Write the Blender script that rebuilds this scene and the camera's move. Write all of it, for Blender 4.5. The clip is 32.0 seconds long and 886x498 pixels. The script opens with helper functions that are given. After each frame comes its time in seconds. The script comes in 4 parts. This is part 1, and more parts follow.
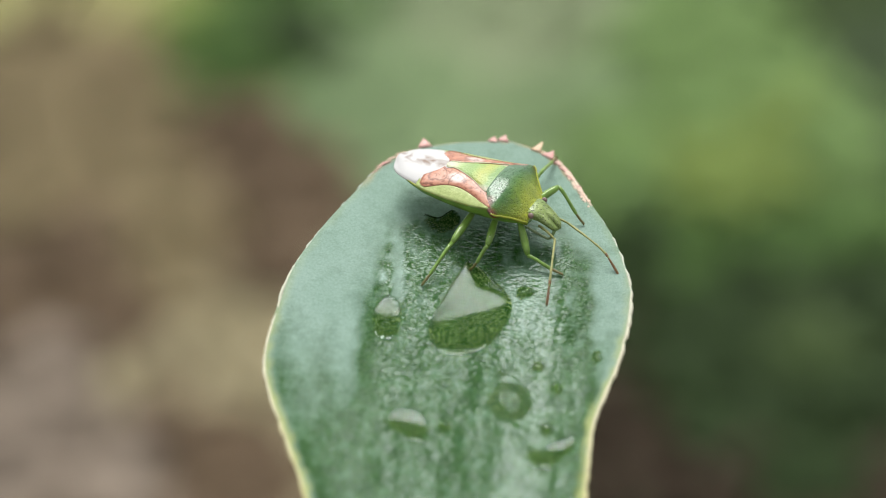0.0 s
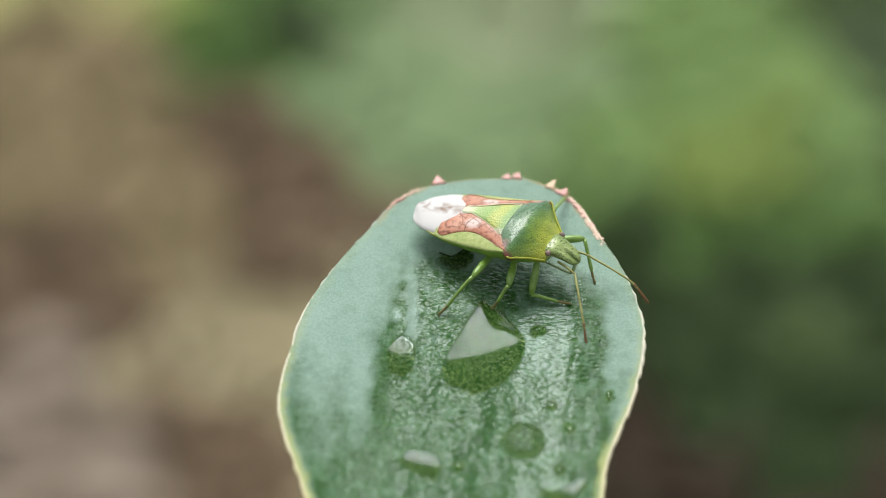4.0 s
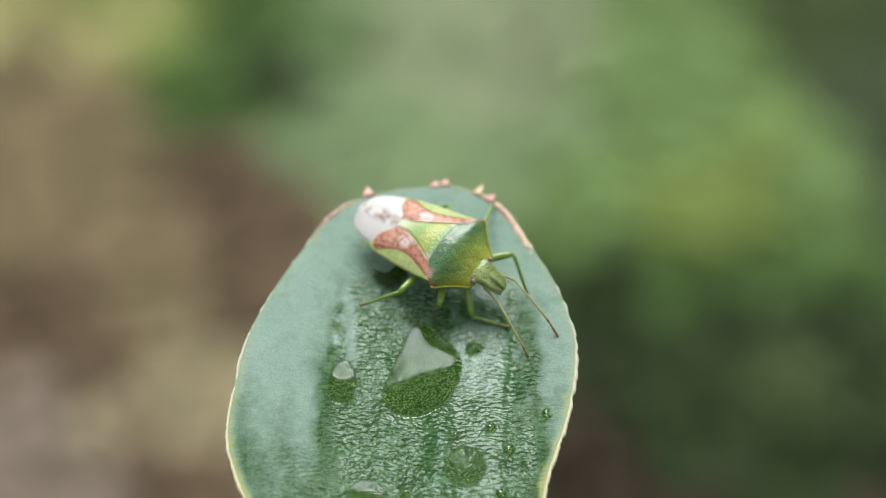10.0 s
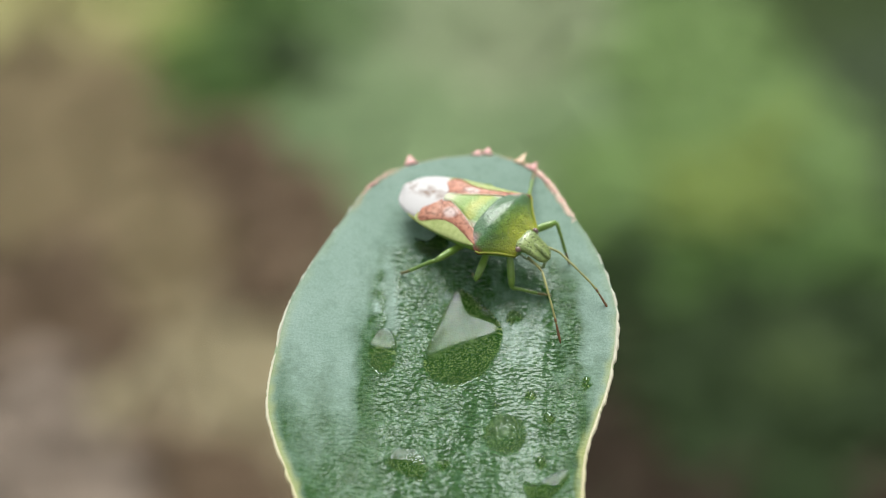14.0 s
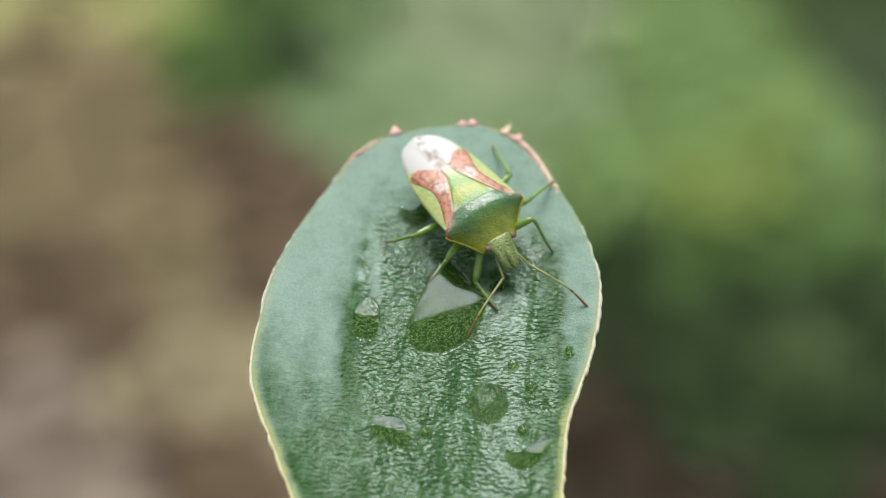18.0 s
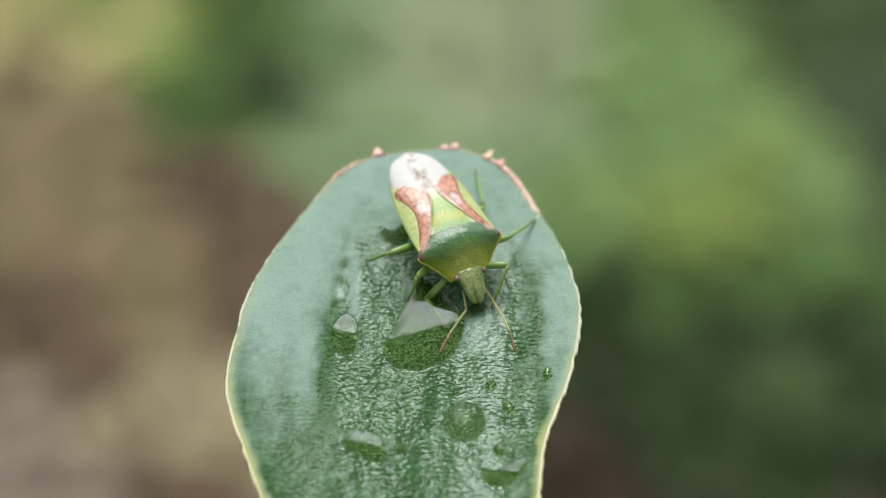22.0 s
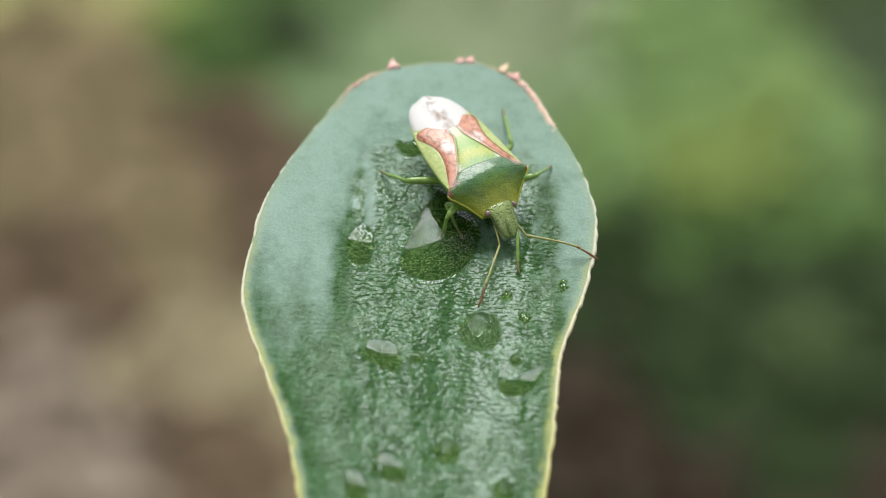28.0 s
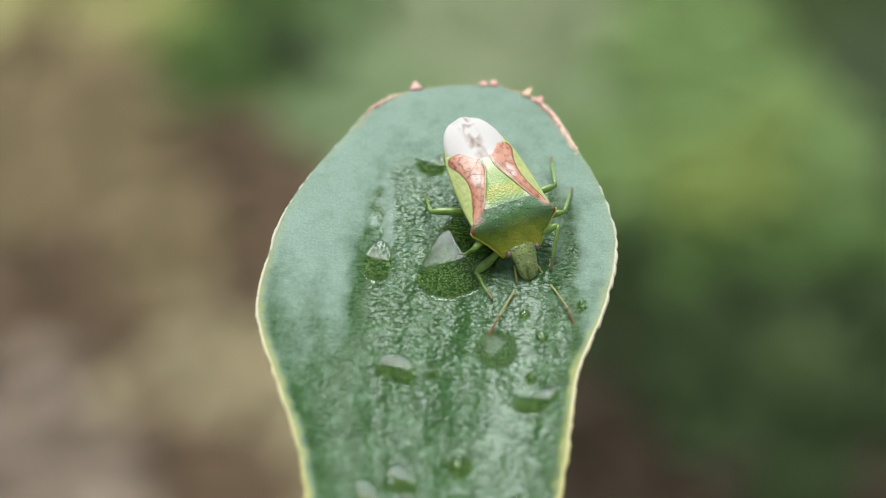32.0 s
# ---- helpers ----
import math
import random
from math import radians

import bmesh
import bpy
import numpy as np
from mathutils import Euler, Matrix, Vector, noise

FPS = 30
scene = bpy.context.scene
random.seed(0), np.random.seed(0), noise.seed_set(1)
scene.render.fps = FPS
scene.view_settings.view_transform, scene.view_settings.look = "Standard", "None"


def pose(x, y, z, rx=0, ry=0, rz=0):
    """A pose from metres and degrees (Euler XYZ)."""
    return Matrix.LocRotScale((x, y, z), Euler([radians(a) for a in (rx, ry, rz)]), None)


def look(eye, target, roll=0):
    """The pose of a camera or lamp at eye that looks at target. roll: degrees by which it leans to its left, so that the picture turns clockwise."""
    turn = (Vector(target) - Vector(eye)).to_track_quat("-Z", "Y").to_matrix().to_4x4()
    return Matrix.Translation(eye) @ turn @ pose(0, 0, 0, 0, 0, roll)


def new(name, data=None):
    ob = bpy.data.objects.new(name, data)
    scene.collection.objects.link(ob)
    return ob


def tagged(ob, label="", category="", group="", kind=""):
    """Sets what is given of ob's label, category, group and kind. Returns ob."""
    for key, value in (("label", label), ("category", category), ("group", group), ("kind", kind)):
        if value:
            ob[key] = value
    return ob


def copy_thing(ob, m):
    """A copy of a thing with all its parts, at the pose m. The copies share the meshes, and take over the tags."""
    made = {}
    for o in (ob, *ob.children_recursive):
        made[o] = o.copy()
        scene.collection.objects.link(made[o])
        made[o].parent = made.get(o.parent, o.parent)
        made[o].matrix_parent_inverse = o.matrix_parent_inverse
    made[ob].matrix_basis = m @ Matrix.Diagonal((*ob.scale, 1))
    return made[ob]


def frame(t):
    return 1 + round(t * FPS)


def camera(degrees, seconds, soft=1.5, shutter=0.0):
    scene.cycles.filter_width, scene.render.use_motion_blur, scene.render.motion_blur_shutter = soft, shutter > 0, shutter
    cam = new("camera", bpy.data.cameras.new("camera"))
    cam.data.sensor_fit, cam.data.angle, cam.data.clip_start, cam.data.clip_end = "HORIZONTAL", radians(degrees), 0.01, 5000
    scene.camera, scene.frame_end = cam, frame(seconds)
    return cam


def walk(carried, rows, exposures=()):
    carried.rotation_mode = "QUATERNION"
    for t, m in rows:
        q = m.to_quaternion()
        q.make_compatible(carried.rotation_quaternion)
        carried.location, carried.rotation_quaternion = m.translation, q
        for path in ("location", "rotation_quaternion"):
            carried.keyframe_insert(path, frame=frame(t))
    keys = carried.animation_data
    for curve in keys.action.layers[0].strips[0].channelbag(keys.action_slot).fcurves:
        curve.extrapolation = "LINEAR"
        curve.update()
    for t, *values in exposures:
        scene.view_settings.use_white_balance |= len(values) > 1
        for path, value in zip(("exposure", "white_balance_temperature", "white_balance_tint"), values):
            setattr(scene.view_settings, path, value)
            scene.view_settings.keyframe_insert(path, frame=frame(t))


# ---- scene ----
# A shield bug on the wet tip of a succulent leaf, over a blurred garden bed. MM turns millimetres into metres.
MM = 0.001
cam = camera(20, 32.0, 1.0)
cam.data.dof.use_dof = True
cam.data.dof.focus_distance = 0.1545
cam.data.dof.aperture_fstop = 20.5
EYE = (-0.00123, -0.13193, 0.38405)
# seconds, tilt and turn in degrees
CAMERA_ROWS = [
    (0.0, 59.20, 0.44), (0.5, 59.13, 0.21), (1.0, 59.20, 0.06), (1.5, 59.23, 0.12), (2.0, 59.14, 0.21), (2.5, 59.03, 0.20),
    (3.0, 58.91, 0.27), (3.5, 59.07, 0.37), (5.5, 58.94, 0.30), (6.0, 59.35, 0.18), (6.5, 59.29, 0.15), (7.0, 59.14, 0.06),
    (7.5, 59.40, -0.25), (8.0, 59.94, 0.00), (8.5, 60.13, -0.08), (9.0, 60.00, 0.00), (9.5, 59.95, -0.12), (10.0, 60.15, -0.18),
    (10.5, 60.10, -0.28), (11.0, 59.85, 0.12), (11.5, 59.66, 0.21), (12.0, 59.38, 0.03), (12.5, 59.54, 0.32), (13.0, 59.65, 0.03),
    (13.5, 59.81, -0.09), (14.0, 59.70, 0.15), (14.5, 59.53, 0.36), (16.5, 59.82, 0.06), (17.0, 59.62, 0.35), (17.5, 59.52, 0.39),
    (18.0, 59.56, 0.24), (18.5, 59.60, 0.30), (19.0, 60.00, -0.03), (19.5, 60.00, -0.37), (20.0, 60.21, -0.30), (20.5, 60.30, -0.22),
    (21.0, 60.38, -0.44), (21.5, 60.31, -0.14), (22.0, 60.35, -0.27), (22.5, 60.35, -0.53), (23.0, 60.00, -0.03), (23.5, 59.84, 0.25),
    (24.0, 59.56, 0.15), (24.5, 59.50, 0.28), (25.0, 59.23, 0.44), (25.5, 59.11, 0.50), (27.5, 59.14, -0.06), (28.0, 59.08, 0.21),
    (28.5, 59.11, 0.46), (29.0, 59.32, 0.27), (29.5, 59.59, 0.41), (30.0, 59.62, 0.12), (30.5, 59.64, -0.02), (31.0, 59.67, 0.18),
    (31.5, 59.66, 0.03), (32.0, 59.53, 0.18),
]
walk(cam, [(t, pose(*EYE, tilt, 0, turn)) for t, tilt, turn in CAMERA_ROWS])

# ---- light: a bright overcast sky ----
world = bpy.data.worlds.new("overcast_sky")
scene.world = world
world.use_nodes = True
wn = world.node_tree.nodes
sky = wn.new("ShaderNodeTexSky")
sky.sky_type = "NISHITA"
sky.sun_disc = False
sky.sun_elevation = radians(66)
sky.sun_rotation = radians(-8)
sky.dust_density = 3.0
pale = wn.new("ShaderNodeHueSaturation")
pale.inputs["Saturation"].default_value = 0.18
world.node_tree.links.new(sky.outputs[0], pale.inputs["Color"])
world.node_tree.links.new(pale.outputs[0], wn["Background"].inputs["Color"])
wn["Background"].inputs["Strength"].default_value = 0.125
sun = new("sun", bpy.data.lights.new("sun", "SUN"))
sun.data.energy = 2.35
sun.data.angle = radians(37)
sun.data.color = (1.0, 1.0, 0.97)
sun.matrix_world = look((-0.15, 1.05, 2.4), (0, 0, 0))
scene.view_settings.exposure = 0.17


# ---- materials ----
def material(name):
    m = bpy.data.materials.new(name)
    m.use_nodes = True
    return m, m.node_tree.nodes, m.node_tree.links, m.node_tree.nodes["Principled BSDF"]


def noise_node(n, l, scale, detail=3.0, rough=0.5, vector=None):
    t = n.new("ShaderNodeTexNoise")
    t.inputs["Scale"].default_value = scale
    t.inputs["Detail"].default_value = detail
    t.inputs["Roughness"].default_value = rough
    if vector is not None:
        l.new(vector, t.inputs["Vector"])
    return t.outputs["Fac"]


def ramp_node(n, l, fac, stops):
    r = n.new("ShaderNodeValToRGB")
    while len(r.color_ramp.elements) < len(stops):
        r.color_ramp.elements.new(0.5)
    for e, (p, c) in zip(r.color_ramp.elements, stops):
        e.position, e.color = p, (*c, 1) if len(c) == 3 else c
    l.new(fac, r.inputs["Fac"])
    return r.outputs["Color"]


def mix_node(n, l, fac, a, b, kind="MIX"):
    m = n.new("ShaderNodeMix")
    m.data_type, m.blend_type = "RGBA", kind
    for socket, value in ((m.inputs[0], fac), (m.inputs[6], a), (m.inputs[7], b)):
        if isinstance(value, (int, float)):
            socket.default_value = value
        elif isinstance(value, tuple):
            socket.default_value = (*value, 1)
        else:
            l.new(value, socket)
    return m.outputs[2]


def math_node(n, l, op, a, b=0.0, clamp=False):
    m = n.new("ShaderNodeMath")
    m.operation, m.use_clamp = op, clamp
    for socket, value in zip(m.inputs, (a, b)):
        if isinstance(value, (int, float)):
            socket.default_value = value
        else:
            l.new(value, socket)
    return m.outputs[0]


def bump_node(n, l, height, strength, distance, normal=None):
    b = n.new("ShaderNodeBump")
    b.inputs["Strength"].default_value = strength
    b.inputs["Distance"].default_value = distance
    l.new(height, b.inputs["Height"])
    if normal is not None:
        l.new(normal, b.inputs["Normal"])
    return b.outputs["Normal"]


def object_coords(n, l):
    return n.new("ShaderNodeTexCoord").outputs["Object"]


def plain(name, colour, rough=0.5, scale=900, vary=0.25, bump=0.0, coat=0.0, second=None, gloss=0.5):
    """One colour with two scales of variation and a fine relief."""
    m, n, l, p = material(name)
    v = object_coords(n, l)
    a = noise_node(n, l, scale, 4, 0.6, v)
    b = noise_node(n, l, scale * 0.17, 2, 0.5, v)
    dark = tuple(c * (1 - vary) for c in colour)
    light = second or tuple(min(1, c * (1 + vary)) for c in colour)
    c1 = ramp_node(n, l, a, [(0.3, dark), (0.7, light)])
    c2 = mix_node(n, l, 0.35, c1, ramp_node(n, l, b, [(0.3, dark), (0.7, light)]))
    l.new(c2, p.inputs["Base Color"])
    p.inputs["Roughness"].default_value = rough
    p.inputs["Specular IOR Level"].default_value = gloss
    p.inputs["Coat Weight"].default_value = coat
    p.inputs["Coat Roughness"].default_value = 0.15
    if bump:
        l.new(bump_node(n, l, a, 0.6, bump), p.inputs["Normal"])
    return m


def leaf_material():
    """Waxy blue-green skin where dry, darker green under a wrinkled film of water where wet."""
    m, n, l, p = material("succulent_leaf_skin")
    v = object_coords(n, l)
    wet = n.new("ShaderNodeAttribute")
    wet.attribute_name = "wet"
    wax = n.new("ShaderNodeAttribute")
    wax.attribute_name = "wax"
    edge = n.new("ShaderNodeAttribute")
    edge.attribute_name = "edge"
    flush = n.new("ShaderNodeAttribute")
    flush.attribute_name = "flush"
    ruffle = n.new("ShaderNodeAttribute")
    ruffle.attribute_name = "ruffle"
    fine = noise_node(n, l, 6500, 4, 0.7, v)
    mid = noise_node(n, l, 900, 4, 0.6, v)
    large = noise_node(n, l, 190, 3, 0.55, v)
    bloom = ramp_node(n, l, fine, [(0.3, (0.22, 0.34, 0.265)), (0.7, (0.345, 0.48, 0.4))])
    bloom = mix_node(n, l, 0.3, bloom, ramp_node(n, l, large, [(0.35, (0.17, 0.29, 0.21)), (0.65, (0.34, 0.47, 0.4))]))
    bare = ramp_node(n, l, mid, [(0.3, (0.018, 0.075, 0.012)), (0.7, (0.042, 0.145, 0.03))])
    cells = n.new("ShaderNodeTexVoronoi")
    cells.inputs["Scale"].default_value = 9000
    l.new(v, cells.inputs["Vector"])
    speck = ramp_node(n, l, cells.outputs["Distance"], [(0.08, (0.3, 0.38, 0.14)), (0.5, (0.02, 0.058, 0.007))])
    deep = n.new("ShaderNodeAttribute")
    deep.attribute_name = "pool"
    bare = mix_node(n, l, math_node(n, l, "ADD", 0.22, math_node(n, l, "MULTIPLY", deep.outputs["Fac"], 0.6)), bare, speck)
    waxy = math_node(n, l, "SUBTRACT", wax.outputs["Fac"], math_node(n, l, "MULTIPLY", math_node(n, l, "SUBTRACT", 0.5, mid), 0.9), True)
    streaks = n.new("ShaderNodeMapping")
    streaks.inputs["Scale"].default_value = (1.5, 0.6, 1.0)
    l.new(v, streaks.inputs["Vector"])
    mottle = noise_node(n, l, 2600, 3, 0.6, streaks.outputs[0])
    waxy = math_node(n, l, "SUBTRACT", waxy, math_node(n, l, "MULTIPLY", math_node(n, l, "MULTIPLY", math_node(n, l, "SUBTRACT", 0.5, mottle), 0.65), math_node(n, l, "SUBTRACT", 1.0, math_node(n, l, "MULTIPLY", wax.outputs["Fac"], 0.85))), True)
    waxy = math_node(n, l, "MULTIPLY", waxy, math_node(n, l, "SUBTRACT", 1.0, deep.outputs["Fac"], True))
    skin = mix_node(n, l, waxy, bare, bloom)
    skin = mix_node(n, l, edge.outputs["Fac"], skin, (0.42, 0.46, 0.16))
    skin = mix_node(n, l, flush.outputs["Fac"], skin, (0.62, 0.34, 0.14))
    l.new(skin, p.inputs["Base Color"])
    rough = math_node(n, l, "SUBTRACT", 0.55, math_node(n, l, "MULTIPLY", wet.outputs["Fac"], 0.48))
    l.new(rough, p.inputs["Roughness"])
    l.new(math_node(n, l, "ADD", 0.16, math_node(n, l, "SUBTRACT", math_node(n, l, "MULTIPLY", wet.outputs["Fac"], 0.25), math_node(n, l, "MULTIPLY", deep.outputs["Fac"], 0.14))), p.inputs["Specular IOR Level"])
    p.inputs["Specular Tint"].default_value = (0.88, 0.96, 1.0, 1)
    stretch = n.new("ShaderNodeMapping")
    stretch.inputs["Scale"].default_value = (0.8, 1.25, 1.0)
    stretch.inputs["Rotation"].default_value = (0, 0, radians(14))
    l.new(v, stretch.inputs["Vector"])
    wrinkle = noise_node(n, l, 3300, 1.6, 0.45, stretch.outputs[0])
    grain_node = n.new("ShaderNodeBump")
    grain_node.inputs["Distance"].default_value = 0.00013
    l.new(math_node(n, l, "MULTIPLY", math_node(n, l, "SUBTRACT", 1.0, wet.outputs["Fac"], True), 0.6), grain_node.inputs["Strength"])
    l.new(fine, grain_node.inputs["Height"])
    grain = grain_node.outputs["Normal"]
    film = n.new("ShaderNodeBump")
    film.inputs["Distance"].default_value = 0.0002
    l.new(math_node(n, l, "ADD", 0.03, math_node(n, l, "MULTIPLY", ruffle.outputs["Fac"], 0.97)), film.inputs["Strength"])
    long_way = n.new("ShaderNodeMapping")
    long_way.inputs["Scale"].default_value = (1.0, 0.5, 1.0)
    l.new(v, long_way.inputs["Vector"])
    swell = noise_node(n, l, 360, 1.5, 0.5, long_way.outputs[0])
    relief = math_node(n, l, "ADD", wrinkle, math_node(n, l, "MULTIPLY", swell, 5.0))
    l.new(relief, film.inputs["Height"])
    l.new(grain, film.inputs["Normal"])
    l.new(film.outputs["Normal"], p.inputs["Normal"])
    return m


def water_material(name, dimple):
    m, n, l, p = material(name)
    p.inputs["Base Color"].default_value = (0.86, 0.95, 0.84, 1)
    p.inputs["Roughness"].default_value = 0.02
    p.inputs["IOR"].default_value = 1.33
    p.inputs["Specular Tint"].default_value = (0.84, 0.94, 1.0, 1)
    p.inputs["Transmission Weight"].default_value = 1.0
    if dimple:
        l.new(bump_node(n, l, noise_node(n, l, 5200, 1, 0.5, object_coords(n, l)), 1.0, dimple), p.inputs["Normal"])
    return m


def pronotum_material():
    """Dark dimpled green behind, paler at the rear edge for a painted sheen, yellow-green in front, flushed at the
    shoulders.
    """
    m, n, l, p = material("green_pronotum")
    v = object_coords(n, l)
    xyz = n.new("ShaderNodeSeparateXYZ")
    l.new(v, xyz.inputs[0])
    a = noise_node(n, l, 700, 4, 0.6, v)
    along = math_node(n, l, "ADD", math_node(n, l, "MULTIPLY", xyz.outputs["X"], 1 / (4 * MM)), math_node(n, l, "MULTIPLY", a, 0.3))
    # the paler grey-green rear stops put a faint sky sheen into the colour
    c = ramp_node(n, l, along, [(0.36, (0.17, 0.27, 0.17)), (0.46, (0.09, 0.21, 0.09)), (0.62, (0.05, 0.17, 0.045)), (0.72, (0.09, 0.22, 0.03)), (0.84, (0.22, 0.34, 0.02)), (0.98, (0.46, 0.52, 0.035))])
    blotch = math_node(n, l, "MULTIPLY", math_node(n, l, "SUBTRACT", noise_node(n, l, 1100, 3, 0.6, v), 0.5), 5.0, True)
    c = mix_node(n, l, math_node(n, l, "MULTIPLY", blotch, 0.35), c, (0.08, 0.2, 0.025))
    side = math_node(n, l, "ABSOLUTE", xyz.outputs["Y"])
    pink = math_node(n, l, "MULTIPLY", math_node(n, l, "SUBTRACT", side, 1.75 * MM), 1 / (0.5 * MM), True)
    rear = math_node(n, l, "MULTIPLY", math_node(n, l, "SUBTRACT", 1.95 * MM, xyz.outputs["X"]), 1 / (0.35 * MM), True)
    c = mix_node(n, l, math_node(n, l, "MULTIPLY", pink, rear), c, (0.56, 0.36, 0.34))
    tip = math_node(n, l, "MULTIPLY", math_node(n, l, "SUBTRACT", side, 2.5 * MM), 1 / (0.3 * MM), True)
    c = mix_node(n, l, tip, c, (0.26, 0.05, 0.035))
    pit = n.new("ShaderNodeTexVoronoi")
    pit.inputs["Scale"].default_value = 8400
    l.new(v, pit.inputs["Vector"])
    dots = ramp_node(n, l, pit.outputs["Distance"], [(0.08, (0.55, 0.6, 0.5)), (0.4, (1, 1, 1))])
    l.new(mix_node(n, l, 0.45, c, dots, "MULTIPLY"), p.inputs["Base Color"])
    p.inputs["Roughness"].default_value = 0.4
    p.inputs["Coat Weight"].default_value = 0.75
    p.inputs["Coat Roughness"].default_value = 0.16
    dent = ramp_node(n, l, pit.outputs["Distance"], [(0.08, (0, 0, 0)), (0.46, (1, 1, 1))])
    l.new(bump_node(n, l, math_node(n, l, "ADD", dent, math_node(n, l, "MULTIPLY", noise_node(n, l, 1500, 2, 0.5, v), 2.5)), 1.0, 0.00006), p.inputs["Normal"])
    return m


def corium_material():
    """Salmon-orange wing leather with rows of brown pits and a pale patch."""
    m, n, l, p = material("orange_wing_leather")
    v = object_coords(n, l)
    a = noise_node(n, l, 850, 4, 0.65, v)
    b = noise_node(n, l, 3300, 2, 0.6, v)
    c = ramp_node(n, l, a, [(0.3, (0.33, 0.11, 0.055)), (0.44, (0.6, 0.26, 0.16)), (0.64, (0.68, 0.36, 0.25)), (0.78, (0.74, 0.52, 0.43))])
    xyz = n.new("ShaderNodeSeparateXYZ")
    l.new(v, xyz.inputs[0])
    side = math_node(n, l, "ABSOLUTE", xyz.outputs["Y"])
    ax = math_node(n, l, "MULTIPLY", math_node(n, l, "ADD", xyz.outputs["X"], 1.15 * MM), 1 / (0.6 * MM))
    ay = math_node(n, l, "MULTIPLY", math_node(n, l, "SUBTRACT", side, 1.12 * MM), 1 / (0.4 * MM))
    far = math_node(n, l, "ADD", math_node(n, l, "MULTIPLY", ax, ax), math_node(n, l, "MULTIPLY", ay, ay))
    patch = math_node(n, l, "SUBTRACT", math_node(n, l, "ADD", 0.8, a), far, True)
    c = mix_node(n, l, math_node(n, l, "MULTIPLY", patch, 0.7), c, (0.84, 0.76, 0.72))
    inner = math_node(n, l, "SUBTRACT", 1.0, math_node(n, l, "MULTIPLY", math_node(n, l, "ABSOLUTE", math_node(n, l, "SUBTRACT", math_node(n, l, "ADD", side, math_node(n, l, "MULTIPLY", a, 0.5 * MM)), math_node(n, l, "ADD", 1.62 * MM, math_node(n, l, "MULTIPLY", xyz.outputs["X"], 0.42)))), 1 / (0.11 * MM)), True)
    c = mix_node(n, l, math_node(n, l, "MULTIPLY", inner, 0.6), c, (0.3, 0.11, 0.05))
    web = noise_node(n, l, 640, 1, 0.5, v)
    crack = math_node(n, l, "SUBTRACT", 1.0, math_node(n, l, "MULTIPLY", math_node(n, l, "ABSOLUTE", math_node(n, l, "SUBTRACT", web, 0.5)), 40.0), True)
    behind = math_node(n, l, "MULTIPLY", math_node(n, l, "SUBTRACT", -0.8 * MM, xyz.outputs["X"]), 1 / (0.6 * MM), True)
    c = mix_node(n, l, math_node(n, l, "MULTIPLY", math_node(n, l, "MULTIPLY", crack, behind), 0.75), c, (0.24, 0.1, 0.06))
    pits = ramp_node(n, l, b, [(0.36, (0.36, 0.22, 0.16)), (0.47, (1, 1, 1))])
    l.new(mix_node(n, l, 0.55, c, pits, "MULTIPLY"), p.inputs["Base Color"])
    p.inputs["Roughness"].default_value = 0.38
    p.inputs["Coat Weight"].default_value = 0.35
    p.inputs["Coat Roughness"].default_value = 0.25
    l.new(bump_node(n, l, b, 0.6, 0.00005), p.inputs["Normal"])
    return m


def membrane_material():
    """Milky wing film with brown smudges."""
    m, n, l, p = material("milky_wing_film")
    v = object_coords(n, l)
    xyz = n.new("ShaderNodeSeparateXYZ")
    l.new(v, xyz.inputs[0])
    a = noise_node(n, l, 460, 2, 0.5, v)
    b = noise_node(n, l, 900, 2, 0.5, v)
    vein = math_node(n, l, "SUBTRACT", 1.0, math_node(n, l, "MULTIPLY", math_node(n, l, "ABSOLUTE", math_node(n, l, "SUBTRACT", a, 0.5)), 22.0), True)
    blot = math_node(n, l, "MULTIPLY", math_node(n, l, "SUBTRACT", b, 0.55), 8.0, True)
    side = math_node(n, l, "ABSOLUTE", xyz.outputs["Y"])
    near = math_node(n, l, "SUBTRACT", 1.3, math_node(n, l, "MULTIPLY", side, 1 / (0.5 * MM)), True)
    mark = math_node(n, l, "MULTIPLY", math_node(n, l, "MAXIMUM", math_node(n, l, "MULTIPLY", vein, 0.75), blot), near)
    c = mix_node(n, l, mark, (0.66, 0.65, 0.63), (0.28, 0.19, 0.14))
    l.new(c, p.inputs["Base Color"])
    p.inputs["Roughness"].default_value = 0.5
    l.new(bump_node(n, l, a, 0.3, 0.00005), p.inputs["Normal"])
    return m


